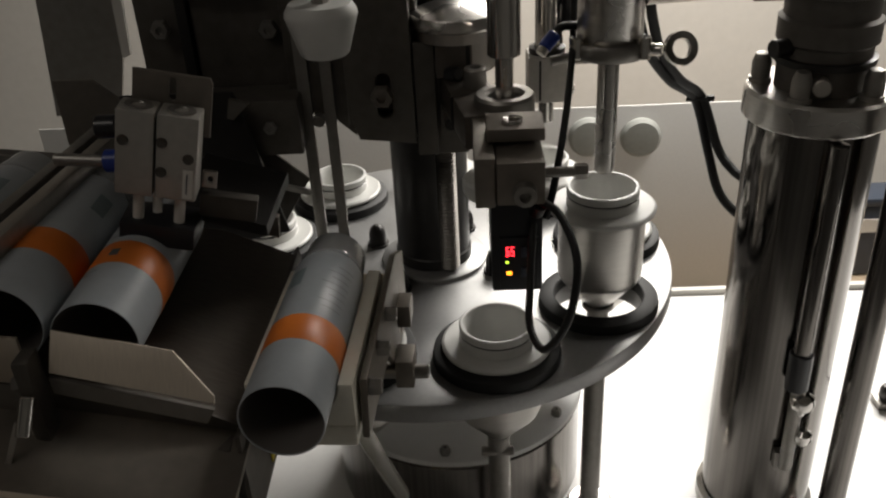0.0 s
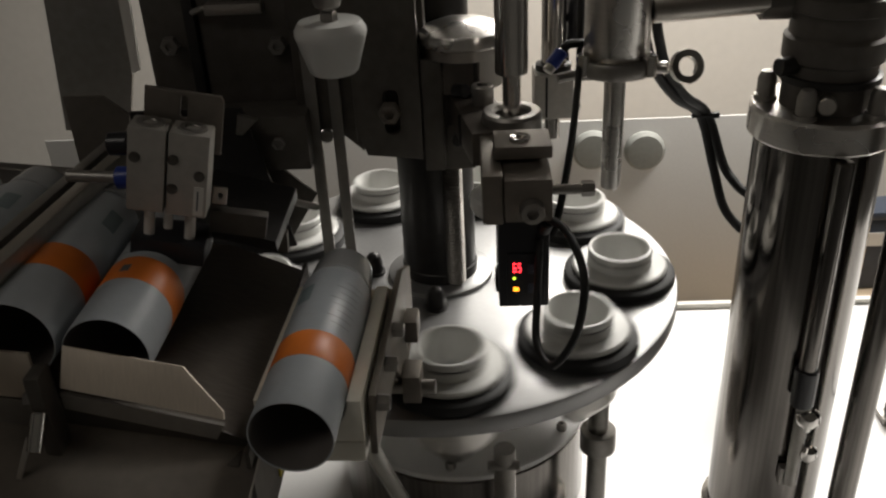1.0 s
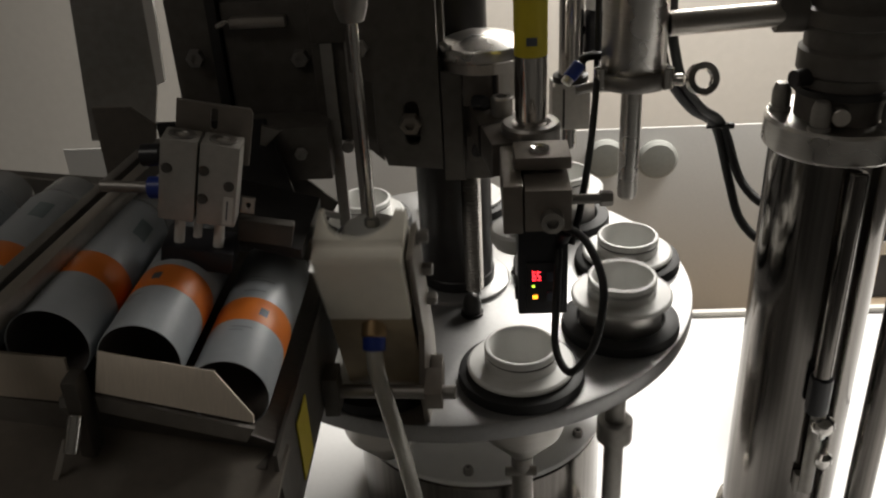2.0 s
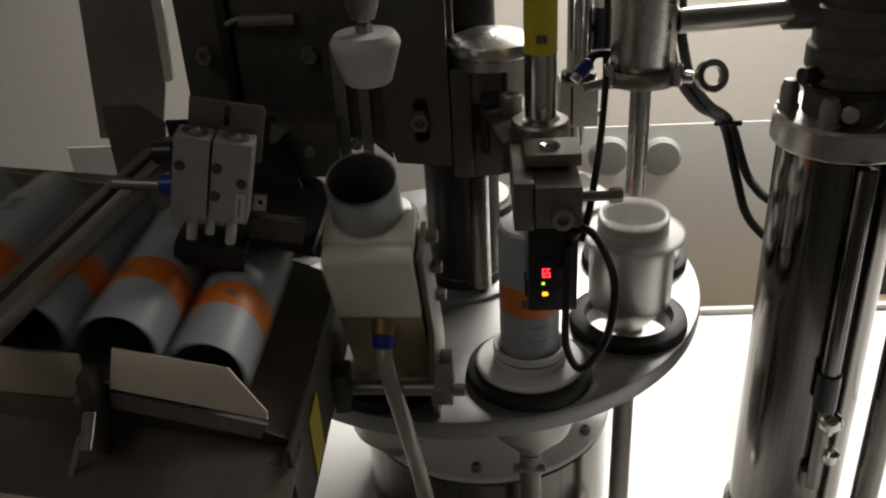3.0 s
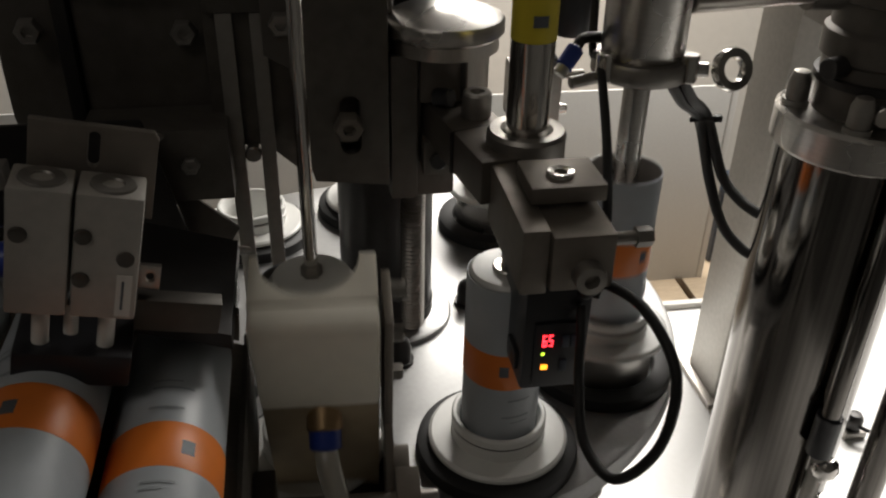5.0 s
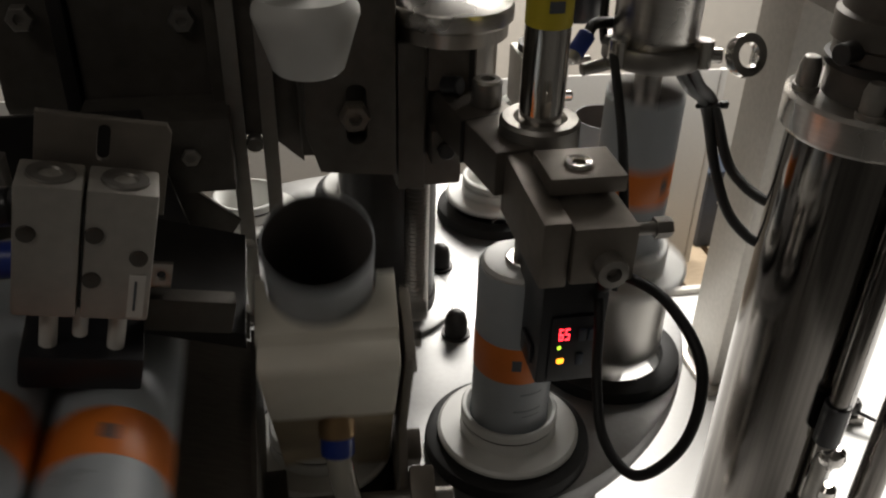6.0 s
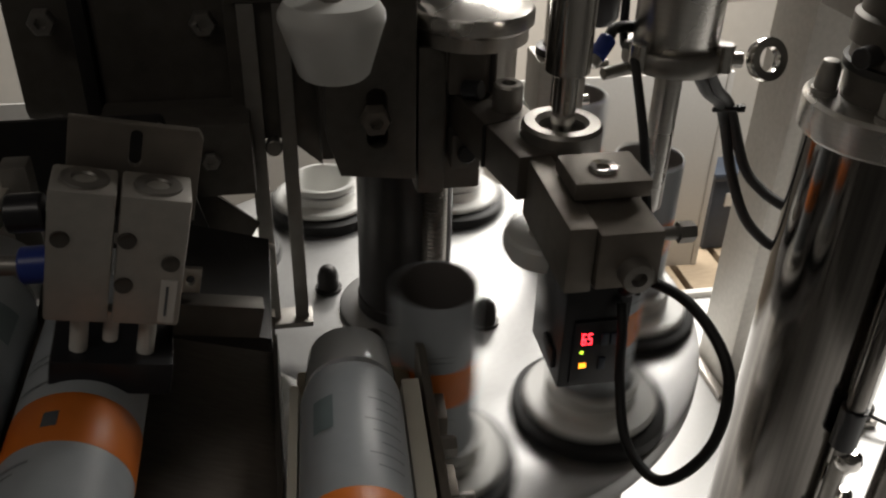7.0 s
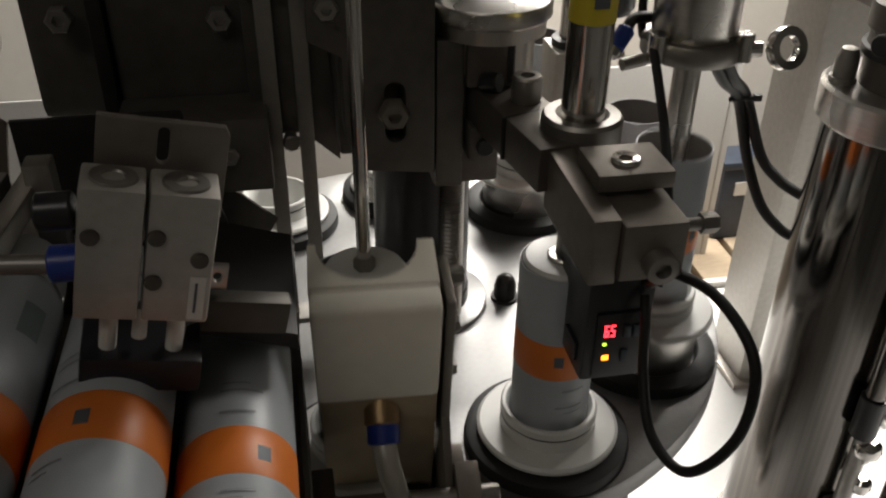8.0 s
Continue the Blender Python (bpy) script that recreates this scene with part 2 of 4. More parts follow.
# ---- the machine's table ----
tab = thing("machine_table", "white machine table with a thin raised back edge", "table", (0.1, -0.1, FLOOR))
part("tabletop", box(-0.40, 0.85, -0.42, 0.245, -0.225, -0.2, 0.002), "table", tab)
part("back_edge", box(-0.40, 0.85, 0.2455, 0.253, -0.225, -0.194, 0.001), "panel", tab, "thin raised edge strip")
for x in (-0.36, 0.80):
    for y in (-0.38, 0.2):
        part("leg", box(x - 0.02, x + 0.02, y - 0.02, y + 0.02, FLOOR, -0.225, 0.002), "sheet", tab)

# ---- drum under the turntable ----
drum = thing("base_drum", "round stainless steel housing under the turntable", "housing", (0, 0, -0.2))
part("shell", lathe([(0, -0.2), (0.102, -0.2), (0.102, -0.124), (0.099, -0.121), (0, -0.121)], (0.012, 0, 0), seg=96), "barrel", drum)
part("top_cover", lathe([(0, -0.121), (0.1015, -0.121), (0.1035, -0.1195), (0.1035, -0.1155), (0.1015, -0.114), (0.03, -0.111), (0, -0.111)], (0.012, 0, 0), seg=96), "table", drum, "pale cover plate")
for i in range(6):
    a = radians(-95 + 60 * i)
    part("screw", hexnut((0.012 + 0.095 * math.cos(a), 0.095 * math.sin(a), -0.1145), (0.012 + 0.095 * math.cos(a), 0.095 * math.sin(a), -0.108), 0.004), "dull", drum)

# ---- turntable with nine seats ----
RC, STEP, A0 = 0.1357, 40.0, -71.7


def station(k):
    a = radians(A0 + STEP * k)
    return RC * math.cos(a), RC * math.sin(a)


table = thing("turntable", "grey aluminium turntable with nine black seat rings", "turntable")
part("disc", plate(circle(0, 0, 0.1785, 120), [circle(*station(k), 0.0305, 40) for k in range(9)], 0.014, bevel=0.0025), "alu", table)
part("hub_plate", lathe([(0.0, 0.0), (0.040, 0.0), (0.040, 0.003), (0.0385, 0.004), (0, 0.004)]), "alu", table)
part("spindle", lathe([(0, -0.110), (0.03, -0.110), (0.03, -0.014), (0, -0.014)]), "dull", table)
for k in range(9):
    x, y = station(k)
    part("seat_ring", lathe([(0.0302, 0.0), (0.0302, 0.0072), (0.0312, 0.0082), (0.037, 0.0082), (0.0405, 0.0068), (0.0412, 0.0035), (0.0412, 0.0), (0.0302, 0.0)], (x, y, 0)), "rubber", table, "black rubber ring")
for k in range(4):
    a = radians(152 + 90 * k)
    x, y = 0.0515 * math.cos(a), 0.0515 * math.sin(a)
    part("dome_nut", lathe([(0, 0.0), (0.0085, 0.0), (0.0085, 0.002), (0.0068, 0.002), (0.0068, 0.010), (0.0055, 0.0145), (0.003, 0.017), (0, 0.0178)], (x, y, 0), 12), "blacksteel", table, "dark domed nut")

# ---- cups that hold the tubes ----


def make_cup():
    cup = thing("tube_holder", "white plastic tube holder cup seated in a black ring", "tube holder", group="holders round the turntable")
    part("flange", lathe([(0.0232, 0.0084), (0.033, 0.0084), (0.0350, 0.0095), (0.0350, 0.0112), (0.0335, 0.0124), (0.0232, 0.0124), (0.0232, 0.0084)], seg=56), "white", cup)
    part("collar", lathe([(0.0195, -0.03), (0.0195, 0.0225), (0.0213, 0.0252), (0.0228, 0.0252), (0.0236, 0.0243), (0.0236, 0.0205), (0.0226, 0.0199), (0.0226, 0.0191), (0.0236, 0.0185), (0.0236, 0.0125), (0.0228, 0.0122), (0.0228, -0.03), (0.0195, -0.03)], seg=56), "white", cup, "white collar with a dark groove")
    part("groove", lathe([(0.02262, 0.0192), (0.0231, 0.0192), (0.0231, 0.0198), (0.02262, 0.0198)], seg=40), "rubber", cup, "black sealing ring in the groove")
    part("body", lathe([(0.0230, 0.0083), (0.0285, 0.0083), (0.0285, -0.038), (0.027, -0.042), (0.012, -0.060), (0.009, -0.064), (0.0, -0.064)], seg=56), "steel", cup, "turned metal lower body")
    part("floor", lathe([(0, -0.034), (0.0219, -0.034), (0.0219, -0.031), (0, -0.031)]), "dull", cup)
    return cup


CUPS = [make_cup()]
for k in range(8):
    CUPS.append(copy_thing(CUPS[0], Matrix()))

# ---- tubes ----
TL = 0.140


def make_tube():
    t = thing("cosmetic_tube", "grey-blue plastic tube with an orange band, open at one end", "tube", group="tubes fed through the machine")
    part("body", lathe([(0.0110, 0.020), (0.0150, 0.0215), (0.0178, 0.0245), (0.0187, 0.029), (0.0189, TL - 0.0004), (0.0187, TL), (0.0184, TL), (0.0182, TL - 0.0006)], seg=56), "tube", t)
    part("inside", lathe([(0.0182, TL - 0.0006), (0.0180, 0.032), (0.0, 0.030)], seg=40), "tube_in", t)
    part("band", lathe([(0.01882, 0.0855), (0.01897, 0.0858), (0.01900, 0.1051), (0.01885, 0.1055)], seg=56), "orange", t, "orange printed band")
    part("cap", lathe([(0, 0), (0.0145, 0), (0.0160, 0.0012), (0.0172, 0.018), (0.0168, 0.0205), (0.0108, 0.0215), (0, 0.0215)], seg=40), "clear", t, "glossy clear cap")

    def badge(a0, a1, z0, z1, name, mat, label=""):
        bm = bmesh.new()
        n = 6
        r = 0.01912
        low = [bm.verts.new((r * math.cos(radians(a0 + (a1 - a0) * i / n)), r * math.sin(radians(a0 + (a1 - a0) * i / n)), z0)) for i in range(n + 1)]
        top = [bm.verts.new((r * math.cos(radians(a0 + (a1 - a0) * i / n)), r * math.sin(radians(a0 + (a1 - a0) * i / n)), z1)) for i in range(n + 1)]
        for i in range(n):
            bm.faces.new((low[i], low[i + 1], top[i + 1], top[i]))
        return part(name, bm, mat, t, label)
    for a, z0, z1, w in ((60, 0.0685, 0.0696, 42), (66, 0.0652, 0.0659, 28), (64, 0.0785, 0.0796, 34), (62, 0.1115, 0.1125, 30), (68, 0.1145, 0.1152, 20)):
        badge(a - w / 2, a + w / 2, z0, z1, "print_line", "faint_ink", "faint grey printed line")
    for i in range(8):
        badge(212 + (i * 7) % 5, 240 + (i * 13) % 21, 0.0395 + 0.0052 * i, 0.0402 + 0.0052 * i, "print_line", "faint_ink", "faint grey printed line")
    badge(290, 314, 0.042, 0.058, "print_block", "teal", "dull teal printed block")
    badge(32, 45, 0.0935, 0.0995, "round_mark", "ink", "dark round printed mark")
    return t


TUBES = [make_tube()]
for k in range(9):
    TUBES.append(copy_thing(TUBES[0], Matrix()))

# ---- centre column and head ----
col = thing("centre_column", "dark round steel column at the turntable's centre", "column", (0, 0, 0.004))
part("sleeve", lathe([(0, 0.0045), (0.0285, 0.0045), (0.0285, 0.012), (0.0275, 0.013), (0.0275, 0.24), (0, 0.24)], seg=64), "blacksteel", col)
prof = [(0, 0.006)]
for i in range(40):
    prof += [(0.0062, 0.006 + i * 0.0026), (0.0075, 0.0073 + i * 0.0026)]
part("screw_thread", lathe(prof + [(0, 0.109)], (0.0125, -0.0245, 0), 20), "dull", col, "threaded rod")

head = thing("head_clamp", "dark steel clamp head with slotted front plate", "machine head", (-0.02, -0.04, 0.12))
part("slotted_plate", plate([(-0.046, 0.146), (-0.040, 0.126), (-0.004, 0.122), (-0.004, 0.42), (-0.06, 0.42), (-0.06, 0.19), (-0.046, 0.182)], [stadium(-0.0225, 0.1545, 0.010, 0.0048)], 0.014, pose(0, -0.066, 0, 90, 0, 0), 0.0008), "dark", head)
part("skirt", plate([(-0.0885, 0.30), (-0.0605, 0.30), (-0.0465, 0.135), (-0.0465, 0.114), (-0.0640, 0.1305), (-0.0885, 0.1305)], [], 0.003, pose(0, -0.0285, 0, 90, 0, 0), 0.0004), "dark", head)
part("back_block", box(-0.048, 0.0, -0.052, 0.03, 0.128, 0.42, 0.002), "dark", head)
part("side_block", box(-0.003, 0.030, -0.056, 0.025, 0.110, 0.163, 0.002), "dark", head)
part("gib_strip", box(-0.003, 0.010, -0.064, -0.056, 0.113, 0.187, 0.001), "dark", head)
part("guide_bar", rod((0.0035, -0.020, 0.163), (0.0035, -0.020, 0.42), 0.0060, 24), "dull", head, "grey round guide bar")
part("corner_bolt", hexnut((-0.0515, -0.0662, 0.205), (-0.0515, -0.0715, 0.205), 0.0055), "dull", head)
part("clamp_lug", box(0.012, 0.026, -0.070, -0.056, 0.128, 0.146, 0.002), "dark", head)
part("hex_bolt", hexnut((-0.0235, -0.0662, 0.1555), (-0.0235, -0.0735, 0.1555), 0.0072), "bracket", head)
part("set_screw", rod((0.019, -0.0702, 0.137), (0.019, -0.0745, 0.137), 0.0042, 14), "blacksteel", head)

# ---- lift shaft, its arm and the sensor block ----
shaft = thing("guide_shaft", "polished steel guide shaft with a yellow sticker", "shaft", (0.0505, -0.113, 0.15))
part("bar", rod((0.0505, -0.113, 0.150), (0.0505, -0.113, 0.42), 0.0093, 40), "polished", shaft)
part("thin_end", rod((0.0505, -0.113, 0.118), (0.0505, -0.113, 0.150), 0.0052, 24), "polished", shaft)
part("sticker", lathe([(0.0094, 0.210), (0.00955, 0.2102), (0.00955, 0.242), (0.0094, 0.2422)], (0.0505, -0.113, 0), 40), "yellow", shaft, "yellow warning sticker")
part("sticker_print", box(0.0475, 0.0535, -0.1231, -0.1222, 0.217, 0.2215, 0), "ink", shaft)

arm = thing("clamp_bracket", "brown-grey steel arm ending in a slotted clamp block", "bracket", (0.05, -0.09, 0.13))


def between(a, b, w, h, z0):
    a, b = Vector((*a, 0)), Vector((*b, 0))
    d = b - a
    return box(0, d.length, -w / 2, w / 2, z0, z0 + h, 0.0012, Matrix.Translation(a) @ Matrix.Rotation(math.atan2(d.y, d.x), 4, "Z"))


part("bar", between((0.020, -0.026), (0.040, -0.130), 0.026, 0.0200, 0.1440), "arm_steel", arm)
part("bar_bolt", lathe([(0, 0.1642), (0.0066, 0.1642), (0.0068, 0.1650), (0.0068, 0.1750), (0.0060, 0.1760), (0.0034, 0.1760), (0.0032, 0.1715), (0, 0.1715)], (0.0345, -0.0825, 0), 28), "dull", arm, "round socket-head screw")
part("bar_joint", between((0.0315, -0.0945), (0.0322, -0.0965), 0.0264, 0.0204, 0.1438), "blacksteel", arm)


part("collar", lathe([(0.0099, 0.142), (0.0165, 0.142), (0.0172, 0.1435), (0.0172, 0.1685), (0.0160, 0.1702), (0.0115, 0.1702), (0.0099, 0.1680), (0.0099, 0.142)], (0.0505, -0.113, 0), 48), "dull", arm, "grey bearing collar")
part("end_cheek", box(0.0315, 0.0420, -0.188, -0.128, 0.135, 0.1625, 0.001), "bracket", arm)
part("clamp_block", box(0.0425, 0.0670, -0.190, -0.160, 0.137, 0.1605, 0.0012), "bracket", arm)
part("clamp_floor", box(0.0425, 0.0670, -0.160, -0.134, 0.137, 0.150, 0.001), "bracket", arm)
part("clamp_cap", box(0.0385, 0.0685, -0.1700, -0.1445, 0.1635, 0.1705, 0.001), "bracket", arm)
part("cap_spacer", box(0.0425, 0.047, -0.160, -0.146, 0.150, 0.1634, 0.0005), "bracket", arm)
part("cap_spacer", box(0.0625, 0.0668, -0.160, -0.146, 0.150, 0.1634, 0.0005), "bracket", arm)
part("cap_screw", lathe([(0.0026, 0.1705), (0.0026, 0.1716), (0.0052, 0.1722), (0.0058, 0.1710), (0.0058, 0.1705), (0.0026, 0.1705)], (0.0525, -0.1590, 0), 24), "polished", arm)
part("front_screw", lathe([(0, 0.003), (0.0028, 0.003), (0.003, 0.0065), (0.0058, 0.0062), (0.0062, 0.005), (0.0062, 0)], m=Matrix.Translation((0.0565, -0.190, 0.1445)) @ pose(0, 0, 0, 90, 0, 0), seg=24), "dull", arm)
part("thumb_screw", rod((0.067, -0.165, 0.1435), (0.086, -0.165, 0.1435), 0.0028, 16), "dull", arm)
part("screw_head", hexnut((0.0845, -0.165, 0.1435), (0.0915, -0.165, 0.1435), 0.0044), "dull", arm)

plug = thing("press_plug", "pale grey plastic plug on a steel pin", "plug")
part("disc", lathe([(0, -0.010), (0.0155, -0.010), (0.0176, -0.006), (0.0178, 0.0), (0.0165, 0.0015), (0, 0.0025)], seg=48), "white", plug)
part("pin", rod((0, -0.002, 0.0015), (0, -0.002, 0.030), 0.0042, 16), "dull", plug)
part("washer", rod((0, -0.002, 0.0015), (0, -0.002, 0.0040), 0.0078, 20), "steel", plug, "bright steel washer")

sensor = thing("fibre_sensor", "black plastic sensor box with a glowing red display", "sensor", (0.055, -0.175, 0.083))
part("case", box(0.0400, 0.0680, -0.190, -0.150, 0.0835, 0.1458, 0.0016), "blackplastic", sensor)
part("face", box(0.0445, 0.0655, -0.1912, -0.190, 0.0865, 0.1180, 0.0004), "blackplastic", sensor)
part("mount_lug", box(0.0385, 0.0410, -0.184, -0.170, 0.090, 0.099, 0.0006), "blackplastic", sensor)


def segments(x, z, w, h, on, name):
    g = 0.0005
    spots = {"a": (x, x + w, z + h - g, z + h), "g": (x, x + w, z + h / 2 - g / 2, z + h / 2 + g / 2), "d": (x, x + w, z, z + g), "f": (x, x + g, z + h / 2, z + h), "e": (x, x + g, z, z + h / 2), "b": (x + w - g, x + w, z + h / 2, z + h), "c": (x + w - g, x + w, z, z + h / 2)}
    bm = bmesh.new()
    for k in on:
        x0, x1, z0, z1 = spots[k]
        got = bmesh.ops.create_cube(bm, size=1)["verts"]
        for v in got:
            v.co = Vector(((x0 + x1) / 2 + v.co.x * (x1 - x0), -0.1914 + v.co.y * 0.0005, (z0 + z1) / 2 + v.co.z * (z1 - z0)))
    part(name, bm, "red_led", sensor, "red lit digit bars")


segments(0.0480, 0.1068, 0.0018, 0.0056, "afgcde", "digit")
segments(0.0506, 0.1068, 0.0018, 0.0056, "afgcd", "digit")
part("green_light", rod((0.0485, -0.1911, 0.1030), (0.0485, -0.1919, 0.1030), 0.0009, 10), "green_led", sensor)
part("orange_light", box(0.0480, 0.0510, -0.1918, -0.1911, 0.0948, 0.0972, 0.0004), "orange_led", sensor)
for x, z in ((0.0560, 0.106), (0.0600, 0.106), (0.0560, 0.0935)):
    part("button", box(x, x + 0.0032, -0.1922, -0.1911, z, z + 0.006, 0.0005), "crate", sensor)

sensor.location = (0.0545, -0.1565, 0.0740)

cable = thing("sensor_cable", "black looping cable plugged into the sensor", "cable", (0.07, -0.19, 0.06))
part("wire", sweep([(0.0645, -0.168, 0.1245), (0.0665, -0.182, 0.134), (0.073, -0.208, 0.139), (0.0785, -0.230, 0.126), (0.0745, -0.236, 0.098), (0.0640, -0.226, 0.073), (0.0580, -0.206, 0.074), (0.0595, -0.188, 0.090), (0.0610, -0.180, 0.108), (0.0620, -0.1735, 0.118)], 0.0021), "rubber", cable)
part("plug", rod((0.0640, -0.170, 0.1225), (0.0655, -0.178, 0.1315), 0.0040, 16), "blackplastic", cable)
hang = thing("hanging_cable", "thin black cable hanging down to the sensor arm", "cable", (0.08, -0.13, 0.2))
part("wire", sweep([(0.097, -0.050, 0.42), (0.0955, -0.055, 0.206), (0.0925, -0.080, 0.186), (0.084, -0.125, 0.160), (0.0745, -0.160, 0.134), (0.0690, -0.169, 0.118)], 0.0021), "rubber", hang)

# ---- air cylinder between shaft and nozzle ----
air = thing("air_cylinder", "small pale aluminium air cylinder with a steel rod", "cylinder", (0.085, 0.006, 0.13))
part("barrel", box(0.0715, 0.0985, -0.0075, 0.0200, 0.124, 0.1565, 0.002), "gripper", air)
part("barrel_slot", box(0.0790, 0.0805, -0.0079, -0.0074, 0.126, 0.1545, 0), "blacksteel", air)
part("collar", lathe([(0.0088, 0.1566), (0.0125, 0.1566), (0.0125, 0.1605), (0.0088, 0.1615)], (0.0855, 0.006, 0), 28), "blacksteel", air)
part("rod", rod((0.0855, 0.006, 0.1566), (0.0855, 0.006, 0.42), 0.0085, 24), "polished", air)
part("lower_rod", rod((0.085, 0.006, 0.106), (0.085, 0.006, 0.124), 0.0055, 20), "polished", air)
part("side_screw", rod((0.0985, 0.004, 0.150), (0.114, 0.004, 0.150), 0.0025, 14), "dull", air)
part("fitting", rod((0.0985, 0.000, 0.131), (0.104, 0.000, 0.131), 0.003, 14), "polished", air)
air_union = thing("push_in_union", "blue push-in union with a short black hose", "fitting", (0.08, -0.073, 0.187))
part("blue_union", rod((0.076, -0.076, 0.1835), (0.083, -0.071, 0.1905), 0.0042, 16), "blue", air_union)
part("union_hose", sweep([(0.083, -0.071, 0.1905), (0.088, -0.066, 0.1935), (0.100, -0.060, 0.1915), (0.112, -0.056, 0.186)], 0.0027), "rubber", air_union)
part("nut", rod((0.0735, -0.0775, 0.1805), (0.0765, -0.0757, 0.1838), 0.0034, 12), "steel", air_union)

REG = (0.1070, 0.0120, 0.1910)
reg = thing("air_regulator", "black round air regulator with a white cap behind the nozzle", "regulator", REG)
part("body", lathe([(0, -0.020), (0.010, -0.020), (0.0125, -0.016), (0.0125, 0.010), (0.0105, 0.014), (0, 0.014)], REG, 28), "blackplastic", reg)
part("cap", lathe([(0, 0.0141), (0.0115, 0.0141), (0.0120, 0.016), (0.0120, 0.023), (0.0100, 0.026), (0, 0.0265)], REG, 28), "white", reg, "white plastic cap")
part("stem", rod((REG[0], REG[1], REG[2] + 0.0265), (REG[0], REG[1], 0.42), 0.004, 14), "dull", reg)
part("elbow", sweep([(REG[0] - 0.010, REG[1], REG[2]), (REG[0] - 0.018, REG[1] - 0.004, REG[2] - 0.004), (0.0935, 0.012, 0.165), (0.0935, 0.012, 0.1566)], 0.0032), "rubber", reg, "black hose")

pot = thing("steel_pot", "round stainless dome on a dark block above the arm", "pot", (0.022, -0.051, 0.1635))
part("dome", lathe([(0, 0.1940), (0.0270, 0.1940), (0.0285, 0.1955), (0.0285, 0.2010), (0.0275, 0.2025), (0.018, 0.2060), (0.008, 0.2080), (0, 0.2085)], (0.024, -0.051, 0), 64), "steel", pot)
part("neck", lathe([(0, 0.1875), (0.0262, 0.1875), (0.0262, 0.1939), (0, 0.1939)], (0.024, -0.051, 0), 56), "sheet", pot)
part("barrel", lathe([(0, 0.1642), (0.0180, 0.1642), (0.0180, 0.1874), (0, 0.1874)], (0.030, -0.042, 0), 48), "sheet", pot, "grey steel barrel")
part("body", box(0.0105, 0.0335, -0.0665, -0.0605, 0.1642, 0.1874, 0.002), "arm_steel", pot, "dark mounting block")
part("slot", box(0.0295, 0.0320, -0.0670, -0.0660, 0.166, 0.186, 0), "blacksteel", pot)
part("toggle", rod((0.0180, -0.0668, 0.1675), (0.0245, -0.0730, 0.1690), 0.0045, 16), "blackplastic", pot, "black toggle")

# ---- filling nozzle ----
NX, NY = station(1)
noz = thing("filling_nozzle", "steel filling nozzle with a ring clamp and eye bolt", "nozzle", (NX, NY, 0.1))
part("body", lathe([(0, 0.187), (0.0185, 0.187), (0.0195, 0.189), (0.0195, 0.42), (0, 0.42)], (NX, NY, 0), 48), "steel", noz)
part("clamp_ring", lathe([(0.0, 0.1775), (0.0225, 0.1775), (0.0235, 0.179), (0.0235, 0.185), (0.0225, 0.187), (0, 0.187)], (NX, NY, 0), 48), "dull", noz)
part("spout", lathe([(0, 0.1), (0.0045, 0.1), (0.0062, 0.1015), (0.0065, 0.104), (0.0065, 0.1775), (0, 0.1775)], (NX, NY, 0), 32), "steel", noz)
part("eye_bolt", rod((NX + 0.018, NY - 0.008, 0.1815), (NX + 0.029, NY - 0.012, 0.182), 0.0036, 16), "polished", noz)
part("eye_ring", lathe([(0.0058, -0.0022), (0.0098, -0.0026), (0.0104, 0), (0.0098, 0.0026), (0.0058, 0.0022), (0.0054, 0), (0.0058, -0.0022)], m=Matrix.Translation((NX + 0.0385, NY - 0.016, 0.1835)) @ pose(0, 0, 0, 70, 0, 12), seg=28), "polished", noz)
for dx, dy in ((-0.021, -0.010), (0.017, -0.016)):
    part("clamp_bolt", rod((NX + dx, NY + dy, 0.1785), (NX + dx, NY + dy, 0.1915), 0.0045, 16), "polished", noz)
part("side_stud", rod((NX - 0.021, NY - 0.004, 0.178), (NX - 0.036, NY - 0.006, 0.176), 0.003, 14), "dull", noz)

pipe = thing("product_pipe", "steel pipe from the filling cylinder to the nozzle", "pipe", (0.18, -0.06, 0.21))
part("tube", rod((NX + 0.019, NY, 0.213), (0.2255, -0.055, 0.213), 0.0075, 24), "sheet", pipe)
part("union", rod((0.203, -0.0535, 0.213), (0.2205, -0.0545, 0.213), 0.0125, 24), "dark", pipe)

hoses = thing("air_hose_pair", "two black air hoses held by a cable tie", "hose", (0.19, 0.0, 0.1))
part("hose", sweep([(0.132, -0.050, 0.30), (0.133, -0.048, 0.215), (0.1400, -0.040, 0.183), (0.1505, -0.026, 0.160), (0.168, -0.011, 0.1375), (0.191, 0.0085, 0.1165), (0.203, 0.005, 0.078), (0.208, -0.012, 0.055), (0.2165, -0.026, 0.0445), (0.224, -0.033, 0.042)], 0.0033), "rubber", hoses)
part("hose", sweep([(0.141, -0.050, 0.30), (0.142, -0.048, 0.215), (0.1490, -0.038, 0.181), (0.1590, -0.024, 0.159), (0.175, -0.009, 0.1375), (0.196, 0.0085, 0.1175), (0.208, 0.000, 0.083), (0.2140, -0.014, 0.0735), (0.2195, -0.026, 0.0705), (0.226, -0.034, 0.069)], 0.0033), "rubber", hoses)
part("cable_tie", rod((0.184, 0.0065, 0.1175), (0.2035, 0.0045, 0.1185), 0.0016, 10), "rubber", hoses)
part("tie_head", box(0.1985, 0.2030, 0.0025, 0.0065, 0.1165, 0.1205, 0.0006), "rubber", hoses)

